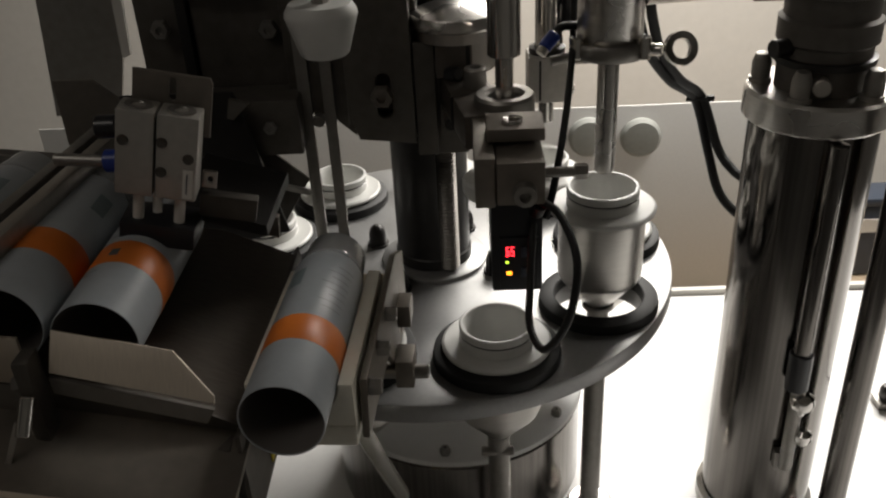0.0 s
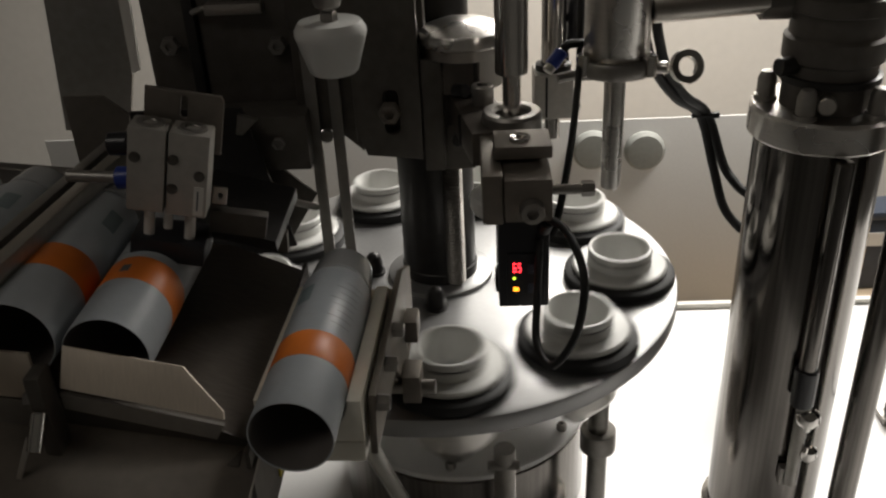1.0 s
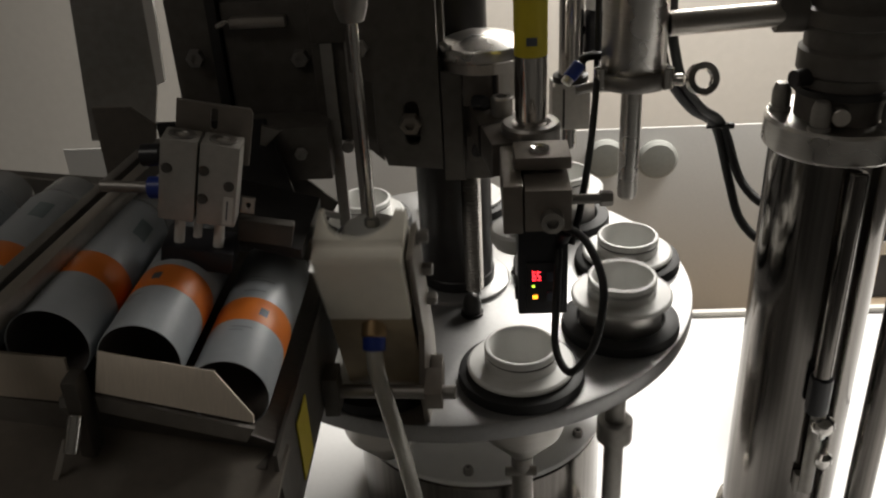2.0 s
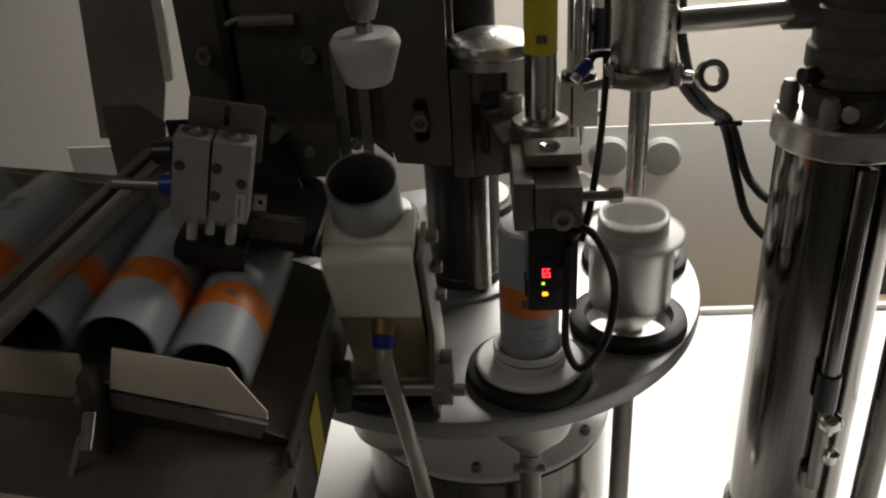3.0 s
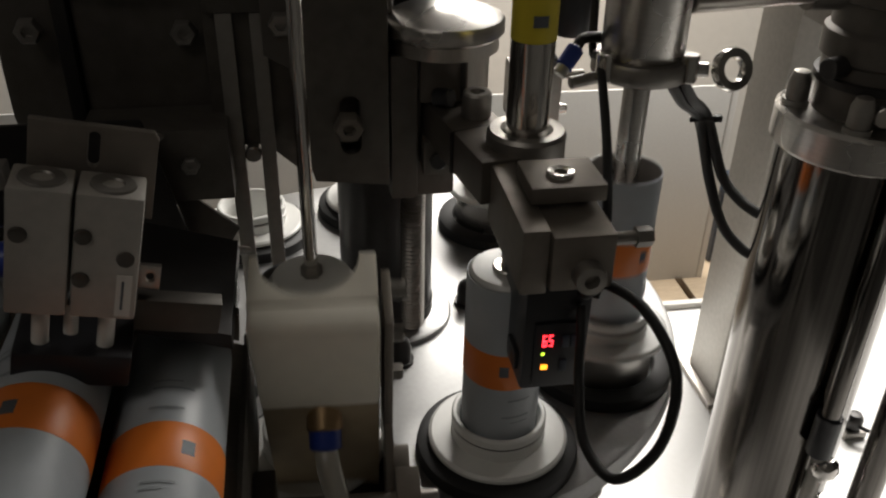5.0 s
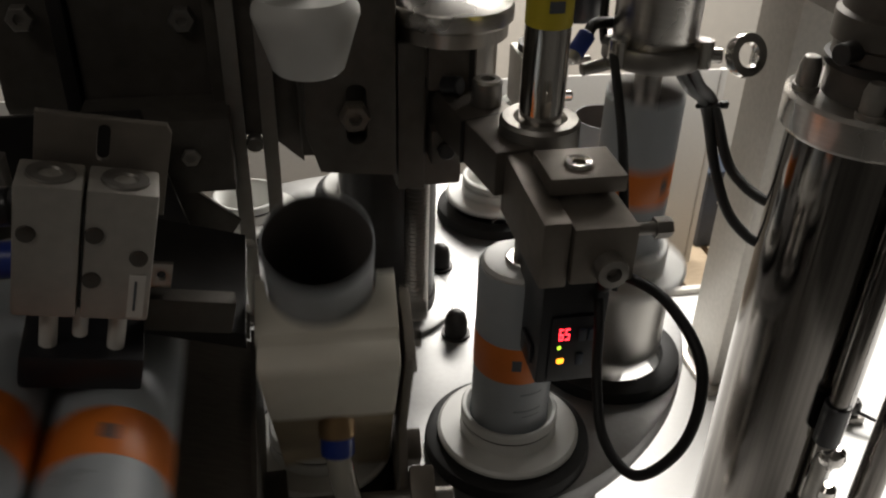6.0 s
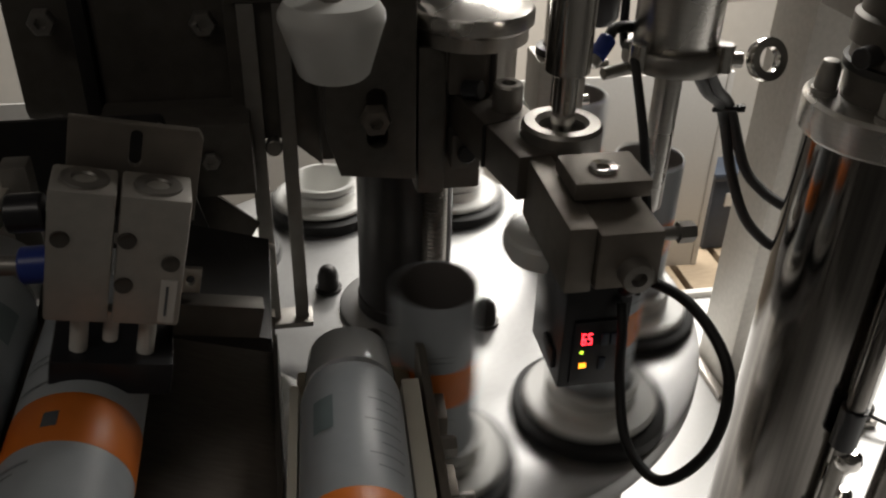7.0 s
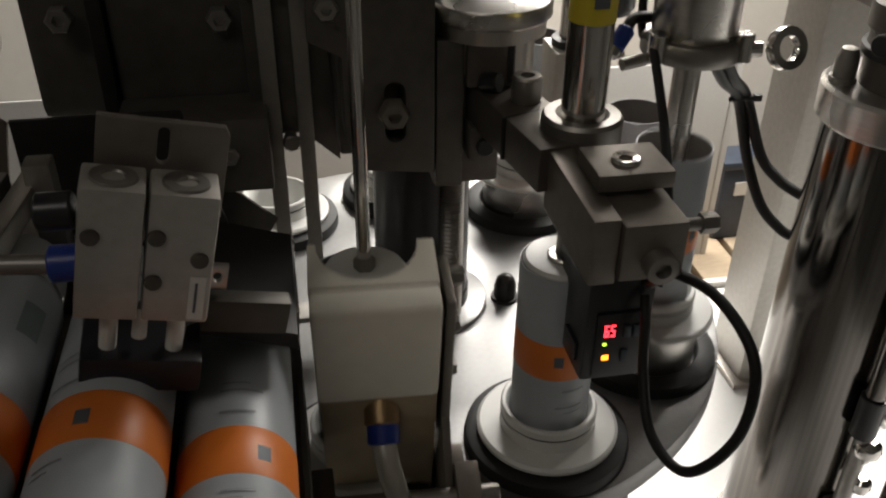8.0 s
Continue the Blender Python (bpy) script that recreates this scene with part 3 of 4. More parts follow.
# ---- large filling cylinder ----
CX, CY, CR = 0.2493, -0.0588, 0.0400
big = thing("filling_cylinder", "tall polished stainless filling cylinder with a flanged top", "cylinder", (CX, CY, -0.2))
# the barrel's reflected streaks are in its material colour
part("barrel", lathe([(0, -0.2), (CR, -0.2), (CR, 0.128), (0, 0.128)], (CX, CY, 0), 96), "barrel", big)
part("foot_ring", lathe([(CR + 0.0002, -0.2), (CR + 0.004, -0.2), (CR + 0.004, -0.190), (CR + 0.0002, -0.188)], (CX, CY, 0), 72), "steel", big)
part("top_flange", lathe([(0, 0.128), (CR + 0.003, 0.128), (CR + 0.0050, 0.130), (CR + 0.0050, 0.146), (CR + 0.003, 0.148), (0, 0.148)], (CX, CY, 0), 72), "steel", big)
part("neck", lathe([(0, 0.148), (0.0275, 0.148), (0.0275, 0.176), (0.0300, 0.178), (0.0300, 0.191), (0.0275, 0.193), (0.0275, 0.206), (0.0310, 0.2075), (0.0310, 0.2165), (0.0275, 0.218), (0.0275, 0.42), (0, 0.42)], (CX, CY, 0), 64), "dark", big, "dark ribbed upper neck")
part("neck_band", lathe([(0.0277, 0.164), (0.0302, 0.1645), (0.0302, 0.1685), (0.0277, 0.169)], (CX, CY, 0), 64), "blacksteel", big)
for a in (160, 232, 305, 30):
    x, y = CX + 0.0355 * math.cos(radians(a)), CY + 0.0355 * math.sin(radians(a))
    part("flange_bolt", lathe([(0, 0.148), (0.0072, 0.148), (0.0072, 0.151), (0.0060, 0.151), (0.0060, 0.161), (0.0042, 0.166), (0, 0.1675)], (x, y, 0), 14), "dull", big)
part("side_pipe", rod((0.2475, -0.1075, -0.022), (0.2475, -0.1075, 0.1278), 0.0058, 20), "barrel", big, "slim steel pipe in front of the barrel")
part("pipe_nut", rod((0.2475, -0.1075, -0.052), (0.2475, -0.1075, -0.0225), 0.0078, 12), "blackplastic", big, "black plastic nut")
part("ball_fitting", lathe([(0, 0.006), (0.004, 0.006), (0.0075, 0.003), (0.0085, -0.001), (0.0075, -0.005), (0.004, -0.008), (0.003, -0.012), (0, -0.012)], (0.2530, -0.1095, -0.0615), 24), "polished", big, "bright ball fitting")
part("ball_fitting", lathe([(0, 0.005), (0.003, 0.005), (0.0062, 0.002), (0.0066, -0.002), (0.005, -0.006), (0, -0.007)], (0.2575, -0.1095, -0.0930), 24), "polished", big)
part("fitting_stem", rod((0.2500, -0.1070, -0.125), (0.2500, -0.1070, -0.0525), 0.0048, 16), "dull", big)
part("pipe_bracket", box(0.2425, 0.2525, -0.1065, -0.0995, -0.128, -0.112, 0.001), "dull", big)
part("neck_bolt", rod((CX - 0.026, CY - 0.010, 0.176), (CX - 0.037, CY - 0.014, 0.176), 0.0055, 16), "blacksteel", big)
part("neck_bolt", rod((CX - 0.010, CY - 0.0255, 0.157), (CX - 0.012, CY - 0.034, 0.157), 0.0055, 16), "sheet", big)

side = thing("support_rod", "dark round steel support rod beside the filling cylinder", "rod", (0.2889, -0.1081, -0.2))
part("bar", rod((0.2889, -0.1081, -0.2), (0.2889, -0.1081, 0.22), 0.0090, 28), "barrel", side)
part("foot", lathe([(0.0091, -0.2), (0.017, -0.2), (0.017, -0.192), (0.015, -0.190), (0.0091, -0.190), (0.0091, -0.2)], (0.2889, -0.1081, 0), 28), "steel", side)
clampk = thing("hose_clamp", "small dark hose clamp with a thin wire on the table", "clamp", (0.40, 0.048, -0.2))
part("base", box(0.392, 0.412, 0.040, 0.058, -0.2, -0.193, 0.001), "dull", clampk)
part("knob", lathe([(0, -0.193), (0.006, -0.193), (0.0075, -0.190), (0.0075, -0.182), (0.005, -0.178), (0, -0.177)], (0.402, 0.048, 0), 20), "blacksteel", clampk)
part("wire", sweep([(0.402, 0.042, -0.186), (0.425, 0.020, -0.190), (0.470, -0.020, -0.1975), (0.540, -0.060, -0.1975)], 0.0016), "rubber", clampk)

post = thing("frame_post", "square stainless frame post behind the filling cylinder", "post", (0.335, 0.10, -0.2))
part("shaft", box(0.299, 0.353, 0.100, 0.154, -0.2, 0.6, 0.003), "gripper", post)
part("foot", box(0.292, 0.36, 0.093, 0.161, -0.2, -0.194, 0.001), "sheet", post)
part("cross_bracket", box(0.300, 0.345, 0.06, 0.10, 0.150, 0.168, 0.001), "dull", post)

# ---- lift rods under the front stations ----
for k, low in ((0, "below the turntable"), (1, "carrying a holder up")):
    x, y = station(k)
    lr = thing("lift_rod", "grey steel lift rod " + low, "lift rod", (x, y, -0.2), group="lift rods")
    if k == 0:
        part("bar", rod((x, y, -0.2), (x, y, -0.066), 0.0075, 24), "dull", lr)
        part("clip", rod((x - 0.012, y - 0.004, -0.078), (x + 0.010, y - 0.004, -0.078), 0.0035, 12), "dull", lr)
    else:
        LIFT = lr
        part("bar", rod((x, y, -0.255), (x, y, -0.068), 0.0075, 24), "dull", lr)
        part("collar", rod((x, y, -0.118), (x, y, -0.100), 0.0135, 24), "dull", lr)
        part("head", rod((x, y, -0.068), (x, y, -0.0642), 0.011, 24), "dull", lr)
bush = thing("rod_bushing", "round steel bushing on the table round the lift rod", "bushing", (NX, NY, -0.2))
part("ring", lathe([(0.009, -0.2), (0.018, -0.2), (0.018, -0.190), (0.016, -0.188), (0.009, -0.188), (0.009, -0.2)], (NX, NY, 0), 32), "steel", bush)

# ---- gearbox and motor over the feeder ----
gear = thing("gearbox", "dark cast gearbox housing bolted to the head", "gearbox", (-0.12, 0.03, 0.13))
part("housing", box(-0.190, -0.0485, -0.010, 0.085, 0.137, 0.232, 0.006), "dark", gear)
part("front_cover", box(-0.150, -0.065, -0.016, -0.010, 0.142, 0.226, 0.003), "dark", gear)
part("rib", box(-0.158, -0.151, -0.020, -0.010, 0.128, 0.232, 0.001), "blacksteel", gear)
part("motor", lathe([(0, -0.085), (0.046, -0.085), (0.050, -0.08), (0.050, 0.085), (0.046, 0.09), (0, 0.09)], m=Matrix.Translation((-0.118, 0.03, 0.285)) @ pose(0, 0, 0, 0, 90, 0), seg=48), "blackplastic", gear, "black round motor")
# unseen box added above the motor to keep light off the left tubes
part("shade_box", box(-0.200, -0.062, -0.015, 0.075, 0.336, 0.47, 0.006), "blackplastic", gear)
for x, z in ((-0.099, 0.187), (-0.170, 0.190)):
    part("bolt", hexnut((x, -0.0162, z), (x, -0.022, z), 0.0065), "dull", gear)
part("lower_block", box(-0.150, -0.0805, -0.050, -0.0165, 0.111, 0.149, 0.0015), "dark", gear)
part("block_bolt", hexnut((-0.100, -0.0502, 0.131), (-0.100, -0.0535, 0.131), 0.0045), "dull", gear)
part("clamp_strip", box(-0.1420, -0.1050, -0.026, -0.0165, 0.2100, 0.2170, 0.001), "sheet", gear, "bright clamp strip")
part("strip_screw", rod((-0.1520, -0.0215, 0.2110), (-0.1430, -0.0215, 0.2150), 0.0022, 12), "polished", gear)

bracketp = thing("angle_bracket", "dark bent steel bracket plate under the gearbox", "bracket", (-0.1, -0.04, 0.06))
part("plate", plate([(-0.160, 0.1105), (-0.106, 0.1105), (-0.099, 0.105), (-0.081, 0.088), (-0.104, 0.052), (-0.160, 0.038)], [], 0.003, pose(0, -0.04, 0, 90, 0, 0), 0.0005), "dark", bracketp)
part("gusset", plate([(-0.19, 0.160), (-0.118, 0.160), (-0.095, 0.060), (-0.19, 0.040)], [circle(-0.150, 0.1, 0.004, 12)], 0.003, pose(0, -0.062, 0, 90, 0, 0), 0.0005), "blacksteel", bracketp)
part("clip", slab([(-0.1230, -0.066, 0.1440), (-0.1190, -0.066, 0.1430), (-0.1080, -0.066, 0.1530), (-0.1200, -0.066, 0.1570)], (0, 0.0035, 0)), "sheet", bracketp, "small bright bent clip")
part("rod", rod((-0.128, -0.150, 0.150), (-0.075, -0.075, 0.095), 0.0022, 12), "dull", bracketp)

guide = thing("tube_guide", "two narrow steel guide strips above the turntable", "guide", (-0.07, -0.03, 0.03))
part("strip", box(-0.0825, -0.0745, -0.033, -0.030, 0.022, 0.20, 0.0006), "dull", guide)
part("strip", box(-0.0665, -0.0590, -0.033, -0.030, 0.022, 0.20, 0.0006), "dull", guide)
part("cross_screw", rod((-0.0705, -0.0285, 0.128), (-0.0705, -0.036, 0.128), 0.0042, 14), "dull", guide)
part("foot", box(-0.084, -0.057, -0.038, -0.022, 0.0185, 0.022, 0.0008), "dull", guide)
part("head_block", box(-0.088, -0.054, -0.034, -0.010, 0.20, 0.24, 0.002), "dark", guide)

# ---- tube pusher ----
PX, PY = station(8)
pusher = thing("tube_pusher", "white plastic cone on a thin steel rod", "pusher")
part("cone", lathe([(0, 0), (0.0118, 0), (0.0132, 0.0014), (0.0184, 0.0185), (0.0192, 0.0210), (0.0190, 0.0235), (0.0165, 0.0275), (0.0, 0.0275)], seg=48), "white", pusher)
part("cone_nut", hexnut((0, 0, 0.0275), (0, 0, 0.0325), 0.0046), "dull", pusher)

part("rod", rod((0, 0, 0.0325), (0, 0, 0.40), 0.0029, 16), "polished", pusher)

pguide = thing("pusher_guide", "dark steel guide block for the pusher rod", "guide block", (-0.04, -0.1, 0.30))
part("block", box(-0.058, -0.026, -0.150, -0.0665, 0.300, 0.318, 0.002), "dark", pguide)
part("bush", lathe([(0.0032, 0.2375), (0.0065, 0.2375), (0.0090, 0.245), (0.0095, 0.262), (0.0075, 0.272), (0.0075, 0.3225), (0.0032, 0.3225), (0.0032, 0.2375)], (PX + 0.0050, PY - 0.007, 0), 24), "dull", pguide, "tapered guide bush")

# ---- swinging trough; z is along the tube, built upright about its pivot ----
trough = thing("swing_trough", "ivory plastic trough on a swinging steel side plate", "trough")
groove = circle(0.0, 0.062, 0.0196, 24, 180, 360)
part("block", plate([(-0.0228, 0.062), (-0.0228, 0.0385), (0.0262, 0.0385), (0.0262, 0.062)] + groove[::-1], [], 0.100, Matrix.Translation((0, 0, 0.092)), 0.0010), "ivory", trough)
part("front_pad", box(-0.0225, 0.0262, 0.026, 0.0383, 0.036, 0.092, 0.0025), "ivory", trough)
part("lower_block", box(-0.0222, 0.0258, 0.027, 0.038, -0.045, 0.0355, 0.0015), "brown_nylon", trough, "brownish lower plate")
part("side_plate", plate([(0.000, -0.060), (0.045, -0.060), (0.059, -0.030), (0.059, 0.084), (0.030, 0.090), (0.026, 0.02), (0.0, -0.005)], [circle(0.010, -0.03, 0.004, 14)], 0.0035, Matrix.Translation((0.0315, 0, 0)) @ Matrix(((0, 0, 1, 0), (1, 0, 0, 0), (0, 1, 0, 0), (0, 0, 0, 1))), 0.0005), "bracket", trough)
for z in (0.02, 0.05, 0.08):
    part("bolt", hexnut((0.0316, 0.052, z), (0.0375, 0.052, z), 0.0042), "dull", trough)
part("hinge_block", box(0.0318, 0.0420, -0.006, 0.012, -0.010, 0.008, 0.001), "bracket", trough)
part("pivot_ear", box(0.0318, 0.0395, 0.020, 0.034, -0.030, -0.014, 0.001), "bracket", trough)
part("hinge_pin", rod((-0.0275, 0.0, 0.0), (0.050, 0.0, 0.0), 0.0042, 20), "dull", trough)
part("fitting", rod((0.003, 0.033, 0.030), (0.003, 0.022, 0.024), 0.0075, 20), "brown", trough, "brass fitting")
part("blue_collar", rod((0.003, 0.023, 0.0245), (0.003, 0.016, 0.0195), 0.0068, 20), "blue", trough)
ahose = thing("clear_air_hose", "clear plastic air hose from the trough fitting", "hose")
part("tube", sweep([(0, 0, 0), (0.002, -0.010, -0.010), (0.010, -0.020, -0.045), (0.016, -0.022, -0.090), (0.022, -0.020, -0.15)], 0.0052, 14), "hose", ahose)
# ---- magazine tray on the feeder ----
tray = thing("tube_tray", "steel tray on which the tubes roll to the trough", "tray", (-0.2, -0.22, 0.05))


SLOT = [(-0.0965, 0.108), (-0.133, 0.128), (-0.172, 0.137), (-0.213, 0.144), (-0.252, 0.149), (-0.291, 0.154), (-0.330, 0.159), (-0.369, 0.164), (-0.408, 0.169)]
TY = -0.285
part("bed", slab([(-0.075, TY, 0.078), (-0.075, -0.13, 0.078), (-0.118, -0.13, 0.098), (-0.45, -0.13, 0.150), (-0.45, TY, 0.150), (-0.118, TY, 0.098)], (0, 0, -0.003)), "tray_steel", tray)
part("front_lip", plate([(-0.1485, 0.0416), (-0.0973, 0.0313), (-0.0807, 0.0119), (-0.0806, 0.0085), (-0.1500, 0.0236)], [], 0.002, pose(0, TY - 0.0235, 0.10, 62, 0, 0), 0.0004), "satin", tray, "bright bent front lip")
part("lip_flange", slab([(-0.1500, TY - 0.0135, 0.1190), (-0.0806, TY - 0.0205, 0.1050), (-0.0850, TY - 0.0200, 0.0975), (-0.1500, TY - 0.0130, 0.1105)], (0, 0.002, 0)), "dull", tray)
part("left_lip", plate([(-0.36, 0.165), (-0.163, 0.134), (-0.163, 0.110), (-0.36, 0.140)], [], 0.002, pose(0, TY - 0.006, 0, 90, 0, 0), 0.0004), "satin", tray)
part("lip_flange", slab([(-0.36, TY - 0.0065, 0.1395), (-0.163, TY - 0.0065, 0.1095), (-0.163, TY - 0.0065, 0.094), (-0.36, TY - 0.0065, 0.124)], (0, 0.002, 0)), "dull", tray)
# dark strip added in place of the shaded gap below the lip
part("dark_gap_strip", slab([(-0.30, TY - 0.0008, 0.130), (-0.118, TY - 0.0008, 0.101), (-0.0770, TY - 0.0008, 0.081), (-0.0770, TY - 0.0008, 0.070), (-0.30, TY - 0.0008, 0.116)], (0, -0.0015, 0)), "dark", tray)
part("side_wall", slab([(-0.0765, -0.30, 0.085), (-0.0765, -0.13, 0.085), (-0.0765, -0.13, 0.030), (-0.0765, -0.30, 0.030)], (0.002, 0, 0)), "dark", tray)
part("under_sheet", slab([(-0.30, -0.335, 0.118), (-0.073, -0.335, 0.072), (-0.073, -0.283, 0.077), (-0.30, -0.283, 0.124)], (0, 0, -0.003)), "bracket", tray)
part("front_edge", slab([(-0.30, -0.336, 0.122), (-0.073, -0.336, 0.074), (-0.073, -0.336, 0.060), (-0.30, -0.336, 0.104)], (0, -0.003, 0)), "satin", tray)
part("hinge_lug", box(-0.0744, -0.0655, -0.197, -0.179, 0.024, 0.050, 0.001), "dark", tray)
part("leg", box(-0.096, -0.080, -0.30, -0.285, -0.2, 0.078, 0.001), "dark", tray)
part("end_cover", slab([(-0.118, -0.200, 0.150), (-0.074, -0.200, 0.136), (-0.074, -0.135, 0.136), (-0.118, -0.135, 0.150)], (0, 0, -0.006)), "blacksteel", tray, "dark cover over the cap ends")
part("stop_bar", slab([(-0.1015, -0.1780, 0.1416), (-0.0730, -0.1780, 0.1288), (-0.0739, -0.1780, 0.1170), (-0.1034, -0.1780, 0.1263)], (0, 0.005, 0)), "bracket", tray, "brown-grey stop bar")
part("yellow_tag", box(-0.0742, -0.0735, -0.262, -0.238, 0.036, 0.072, 0), "yellow", tray, "yellow sticker")

rail = thing("guide_rail", "flat steel guide rail over the row of tubes", "rail", (-0.18, -0.2, 0.16))
part("bar", between((-0.168, -0.118), (-0.188, -0.335), 0.008, 0.009, 0.155), "sheet", rail)
part("outer_bar", between((-0.180, -0.118), (-0.200, -0.335), 0.007, 0.009, 0.155), "dull", rail)
part("slot_floor", between((-0.174, -0.118), (-0.194, -0.335), 0.008, 0.002, 0.153), "blacksteel", rail)
part("post", box(-0.168, -0.158, -0.132, -0.122, 0.10, 0.172, 0.001), "dull", rail)

hook = thing("gate_finger", "dark bent steel gate finger at the tray's front", "gate", (-0.16, -0.31, 0.09))
part("finger", box(-0.160, -0.153, -0.306, -0.2935, 0.078, 0.132, 0.002), "dark", hook)
part("pad", rod((-0.1565, -0.318, 0.104), (-0.1545, -0.309, 0.118), 0.0032, 16), "polished", hook)
part("screw", hexnut((-0.1600, -0.300, 0.118), (-0.1640, -0.300, 0.118), 0.0042), "dull", hook)
part("spring_strip", slab([(-0.168, -0.322, 0.088), (-0.1655, -0.322, 0.088), (-0.1585, -0.314, 0.108), (-0.161, -0.314, 0.108)], (0, 0.0012, 0)), "sheet", hook)

# ---- pneumatic gate block ----
pneu = thing("air_gripper", "pale aluminium twin-rod air cylinder block", "air cylinder", (-0.113, -0.21, 0.16))
TIP = Matrix.Translation((-0.113, -0.212, 0.19)) @ pose(0, 0, 0, 0, 13, 5) @ Matrix.Translation((0.113, 0.212, -0.19))
part("body_half", box(-0.1310, -0.1140, -0.2245, -0.2085, 0.1650, 0.2065, 0.0012, TIP), "gripper", pneu)
part("body_half", box(-0.1130, -0.0945, -0.2245, -0.2085, 0.1650, 0.2065, 0.0012, TIP), "gripper", pneu)
part("back_plate", plate([(-0.128, 0.19), (-0.092, 0.19), (-0.092, 0.2165), (-0.0935, 0.2190), (-0.128, 0.2190)], [stadium(-0.110, 0.2115, 0.004, 0.0017, 6)], 0.003, TIP @ pose(0, -0.2050, 0, 90, 0, 0), 0.0004), "bracket", pneu)
for x in (-0.1225, -0.1035):
    part("top_cap", lathe([(0, 0.2058), (0.0026, 0.2058), (0.0034, 0.2072), (0.0062, 0.2072), (0.0066, 0.2064), (0.0066, 0.2058)], m=TIP @ Matrix.Translation((x, -0.2165, 0)), seg=24), "dull", pneu)
    part("rod", lathe([(0, 0.150), (0.0026, 0.150), (0.0026, 0.165), (0, 0.165)], m=TIP @ Matrix.Translation((x + 0.001, -0.2165, 0)), seg=16), "label", pneu)
for x, z in ((-0.1105, 0.193), (-0.1105, 0.1785), (-0.0985, 0.1865), (-0.1275, 0.192)):
    part("screw_hole", lathe([(0, 0.0002), (0.0013, 0.0002), (0.0024, 0.0007), (0.0026, 0)], m=TIP @ Matrix.Translation((x, -0.2246, z)) @ pose(0, 0, 0, 90, 0, 0), seg=18), "dark", pneu)
part("sticker", box(-0.1005, -0.0960, -0.2249, -0.2245, 0.1665, 0.181, 0, TIP), "label", pneu, "pale printed label")
part("print_line", box(-0.0990, -0.0983, -0.2251, -0.2249, 0.169, 0.179, 0, TIP), "ink", pneu)
part("rod_guard", lathe([(0, 0.154), (0.0022, 0.154), (0.0022, 0.165), (0, 0.165)], m=TIP @ Matrix.Translation((-0.1128, -0.2165, 0)), seg=14), "white", pneu)
part("clamp_bar", box(-0.1290, -0.0940, -0.2235, -0.1990, 0.1380, 0.1500, 0.0015, TIP), "blackplastic", pneu)
part("foot_bar", box(-0.0945, -0.0670, -0.2085, -0.2015, 0.150, 0.162, 0.0006, TIP), "dark", pneu)
part("lug", plate([(-0.0945, 0.164), (-0.0875, 0.164), (-0.0875, 0.173), (-0.0945, 0.173)], [stadium(-0.0907, 0.1685, 0.0005, 0.0013, 6)], 0.002, TIP @ pose(0, -0.205, 0, 90, 0, 0), 0.0003), "sheet", pneu)
part("union", rod((-0.131, -0.213, 0.197), (-0.141, -0.213, 0.197), 0.0055, 18), "blackplastic", pneu)
part("union", rod((-0.131, -0.213, 0.180), (-0.141, -0.213, 0.180), 0.0055, 18), "blue", pneu, "dark blue push-in union")
part("elbow", rod((-0.141, -0.213, 0.180), (-0.165, -0.213, 0.182), 0.003, 14), "dull", pneu)

# ---- feeder hopper sheets at the side ----
hop = thing("feeder_hopper", "dark sheet-metal hopper frame beside the tray", "hopper", (-0.25, 0.0, 0.1))
part("lower_edge", slab([(-0.360, -0.066, 0.140), (-0.228, -0.060, 0.114), (-0.228, -0.060, 0.100), (-0.360, -0.066, 0.127)], (0, 0.003, 0)), "dull", hop)
part("side_sheet", slab([(-0.2328, -0.0560, 0.1702), (-0.2076, -0.0560, 0.1692), (-0.1928, -0.0560, 0.1559), (-0.2016, -0.0560, 0.1137), (-0.2330, -0.0560, 0.1132)], (0, 0.003, 0)), "bracket", hop, "brownish end plate")
part("back_sheet", slab([(-0.2726, 0.0420, 0.2438), (-0.2191, 0.0420, 0.2415), (-0.2237, 0.0420, 0.1527), (-0.2343, 0.0420, 0.1099), (-0.2842, 0.0420, 0.1118)], (0, 0.003, 0)), "dull", hop, "grey back sheet")
part("latch", rod((-0.222, -0.062, 0.112), (-0.222, -0.074, 0.116), 0.004, 14), "polished", hop)
part("inner_sheet", slab([(-0.45, -0.12, 0.135), (-0.165, -0.12, 0.100), (-0.165, -0.03, 0.100), (-0.45, -0.03, 0.135)], (0, 0, -0.003)), "dark", hop)
# the back sheet's lit edge, drawn as a strip of paler colour
part("lit_edge_strip", slab([(-0.2185, 0.0360, 0.2426), (-0.2105, 0.0360, 0.2422), (-0.2149, 0.0360, 0.1586), (-0.2211, 0.0360, 0.1558)], (0, 0.004, 0)), "panel", hop, "pale strip painting the back sheet's lit edge")

# ---- beyond the table ----
pallet = thing("wooden_pallet", "pale wooden pallet on a stack, carrying the cabinet", "pallet", (0.5, 1.08, FLOOR))
for k in range(2):
    z = FLOOR + 0.1335 * k
    for y in (0.78, 1.08, 1.38):
        part("bearer", box(-0.25, 1.25, y - 0.045, y + 0.045, z, z + 0.11, 0.004), "wood", pallet)
    for i in range(14):
        part("plank", box(-0.25 + i * 0.108, -0.157 + i * 0.108, 0.72, 1.45, z + 0.1102, z + 0.1333, 0.003), "wood", pallet)
crate = thing("dark_crate", "dark blue plastic crate on the pallet", "crate", (0.9, 1.2, -0.683))
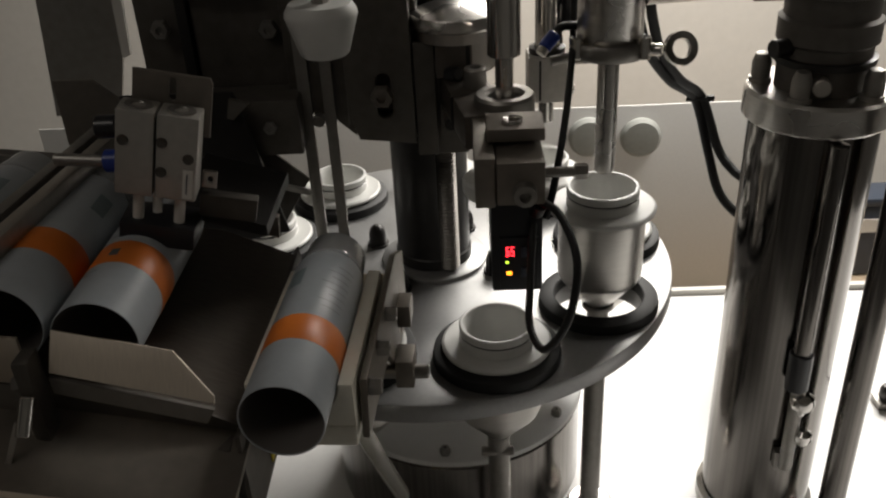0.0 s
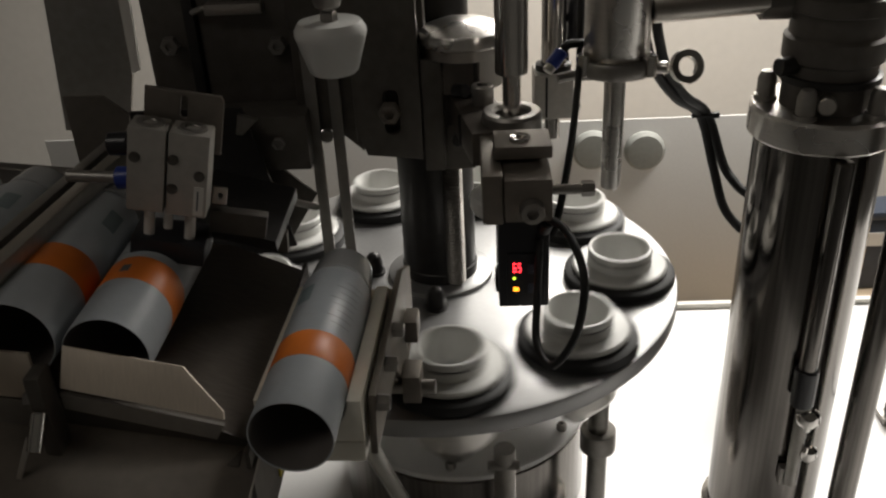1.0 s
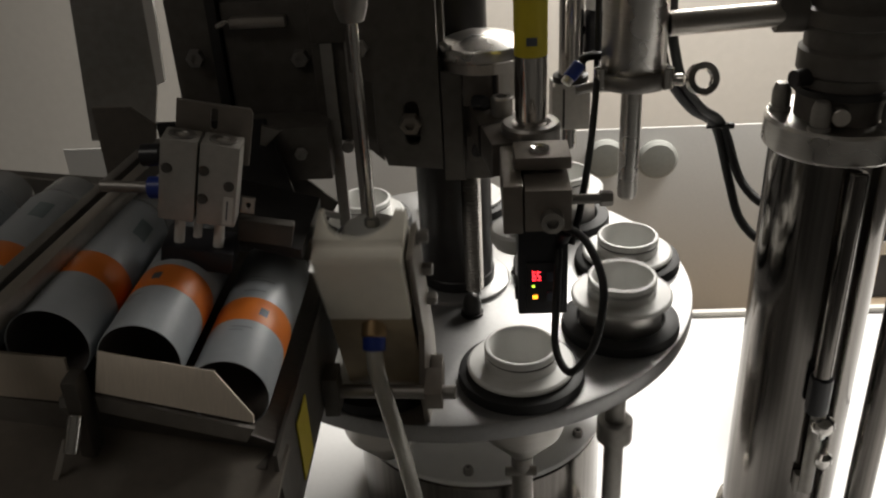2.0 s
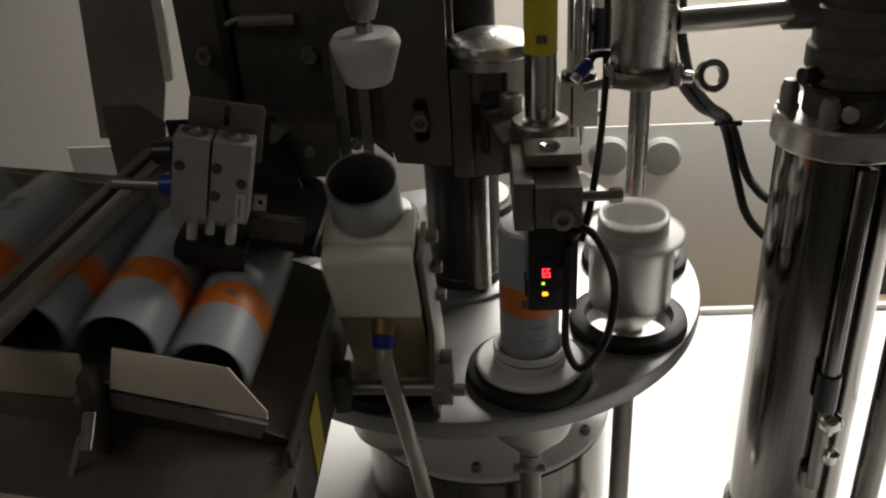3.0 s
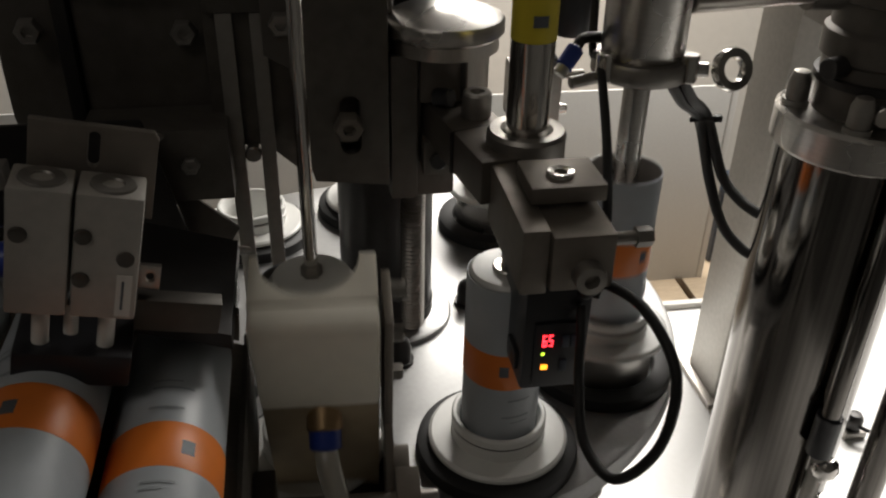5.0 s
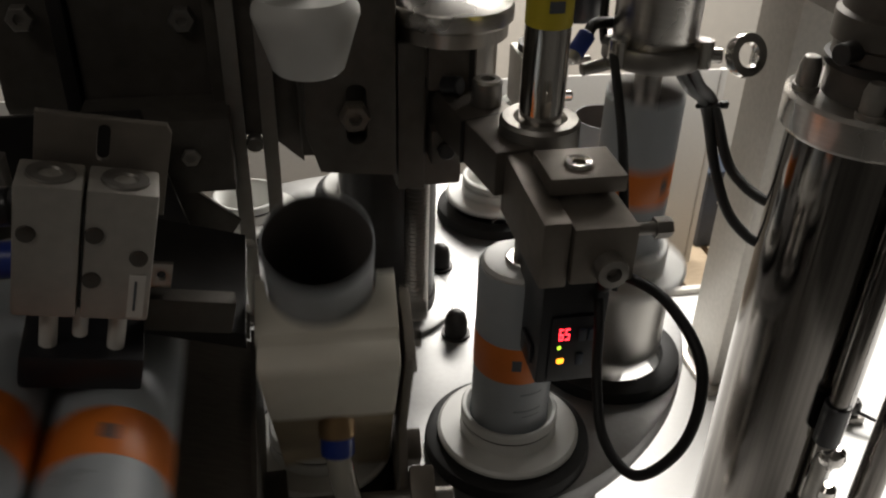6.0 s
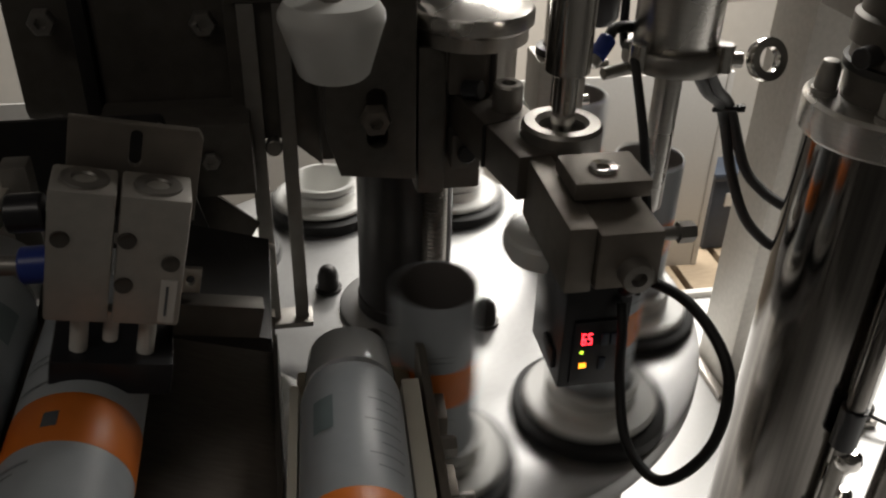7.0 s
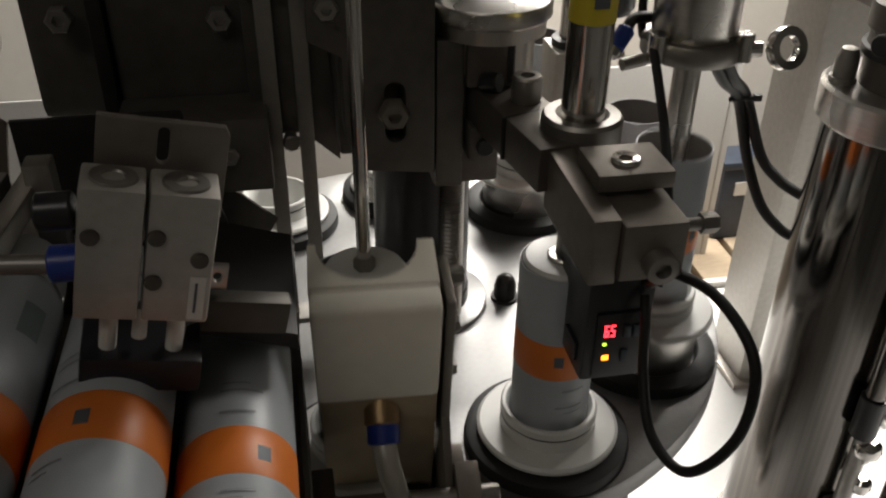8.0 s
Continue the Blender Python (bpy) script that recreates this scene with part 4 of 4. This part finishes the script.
part("shell", box(0.80, 0.985, 1.05, 1.12, -0.683, -0.515, 0.01), "crate", crate)
part("rim", box(0.795, 0.99, 1.045, 1.125, -0.515, -0.497, 0.004), "crate", crate)
part("card", box(0.83, 0.90, 1.046, 1.0495, -0.575, -0.545, 0), "label", crate, "white paper card")

# ---- motion: one index of the turntable every 1.51 s ----
P, MID = 1.51, 0.965


def ease(t, a, b):
    u = min(max((t - a) / (b - a), 0.0), 1.0)
    return u * u * (3 - 2 * u)


def turns(t):
    """Indexes made by t; whole numbers in the rests."""
    return sum(ease(t, MID + P * k - 0.19, MID + P * k + 0.19) for k in range(-1, 6)) - 1.0


def lift(t):
    return 0.066 * sum(ease(t, MID + P * k + 0.36, MID + P * k + 0.56) - ease(t, MID + P * k + 0.68, MID + P * k + 1.20) for k in range(-2, 6))


def tilt(t):
    """The trough's lean from upright, in degrees; it skips its first stroke."""
    return 90 - 85 * sum(ease(t, MID + P * k + 0.15, MID + P * k + 0.71) - ease(t, MID + P * k + 0.925, MID + P * k + 1.28) for k in range(0, 6))


def push(t):
    """How far the pusher has come down."""
    return 0.114 * sum(ease(t, MID + P * k + 0.65, MID + P * k + 0.86) - ease(t, MID + P * k + 1.06, MID + P * k + 1.32) for k in range(0, 6))


def press(t):
    """How far the guide shaft is lifted; it is down while the table rests."""
    return 0.042 - 0.042 * sum(ease(t, MID + P * k + (0.26 if k >= 0 else 0.58), MID + P * k + (0.50 if k >= 0 else 0.95)) - ease(t, MID + P * k + 1.16, MID + P * k + 1.34) for k in range(-1, 6))


PIV = Vector((PX + 0.0026, -0.188, 0.035))
HINGE = Matrix.Translation(PIV) @ pose(0, 0, 0, 0, 0, -3.1)
TIMES = [i / 30 for i in range(241)]


def on_disc(k, t):
    """A seat that stood at station k at the start, with the lift at station 1."""
    q = k + turns(t)
    z = 0.0
    if abs((q - 1) % 9) < 0.02 or abs((q - 1) % 9 - 9) < 0.02:
        z = lift(t)
    if abs((q - 3) % 9) < 0.02 or abs((q - 3) % 9 - 9) < 0.02:
        z = 0.021 * sum(ease(t, MID + P * n + 0.45, MID + P * n + 0.62) - ease(t, MID + P * n + 1.10, MID + P * n + 1.28) for n in range(-2, 6))
    a = radians(A0 + STEP * q)
    return pose(RC * math.cos(a), RC * math.sin(a), z, 0, 0, STEP * q)


def in_trough(t):
    th = tilt(t)
    return HINGE @ pose(0, 0, 0, th, 0, 0) @ Matrix.Translation((0, 0.062, -0.023)) @ pose(0, 0, 0, 0, 0, 180)


def in_slot(s):
    x, z = SLOT[min(s, len(SLOT) - 1)]
    return pose(x, TY + TL, z, 90, 0, 0) @ pose(0, 0, 0, 0, 0, 20 + 37 * s)


def tube_pose(j, t):
    drop = MID + P * (j - 1) + 1.20
    if j > 0 and t < drop:
        # slots move up one place at each stroke of the trough
        done = sum(ease(t, MID + P * k + 0.38, MID + P * k + 0.64) for k in range(0, 6))
        s = j - done
        s0 = max(int(math.floor(s)), 0)
        return in_slot(s0).lerp(in_slot(s0 + 1), min(max(s - s0, 0), 1))
    if j > 0 and t < drop + 0.14:
        return in_slot(0).lerp(in_trough(t), ease(t, drop, drop + 0.14))
    down = MID + P * j + 0.80
    if t < down:
        return in_trough(t)
    if t < down + 0.13:
        m = in_trough(down)
        m.translation.z -= 0.039 * ease(t, down, down + 0.09)
        return m.lerp(on_disc(8 - (j + 1), t) @ Matrix.Translation((0, 0, 0.108 - TL)) @ pose(0, 0, 0, 0, 0, -STEP * 8 + 180), ease(t, down + 0.02, down + 0.13))
    k = 8 - (j + 1)          # the seat that stands at the feeding station then
    m = on_disc(k, t)
    return m @ Matrix.Translation((0, 0, 0.108 - TL)) @ pose(0, 0, 0, 0, 0, -STEP * 8 + 180)


def motions():
    walk(table, [(t, pose(0, 0, 0, 0, 0, STEP * turns(t))) for t in TIMES])
    for k, cup in enumerate(CUPS):
        walk(cup, [(t, on_disc(k, t)) for t in TIMES])
    for j, tb in enumerate(TUBES):
        walk(tb, [(t, tube_pose(j, t)) for t in TIMES])
    walk(LIFT, [(t, pose(NX, NY, -0.2 + lift(t))) for t in TIMES])
    walk(shaft, [(t, pose(0.0505, -0.113, 0.15 + press(t))) for t in TIMES])
    walk(plug, [(t, pose(*station(0), 0.1085 + 0.38 * press(t))) for t in TIMES])
    walk(pusher, [(t, pose(PX + 0.0050, PY - 0.007, 0.2025 - push(t))) for t in TIMES])
    walk(trough, [(t, HINGE @ pose(0, 0, 0, tilt(t), 0, 0)) for t in TIMES])
    walk(ahose, [(t, Matrix.Translation((HINGE @ pose(0, 0, 0, tilt(t), 0, 0)) @ Vector((0.003, 0.016, 0.0195))) @ pose(0, 0, 0, tilt(t) * 0.3, 0, 0)) for t in TIMES])


motions()
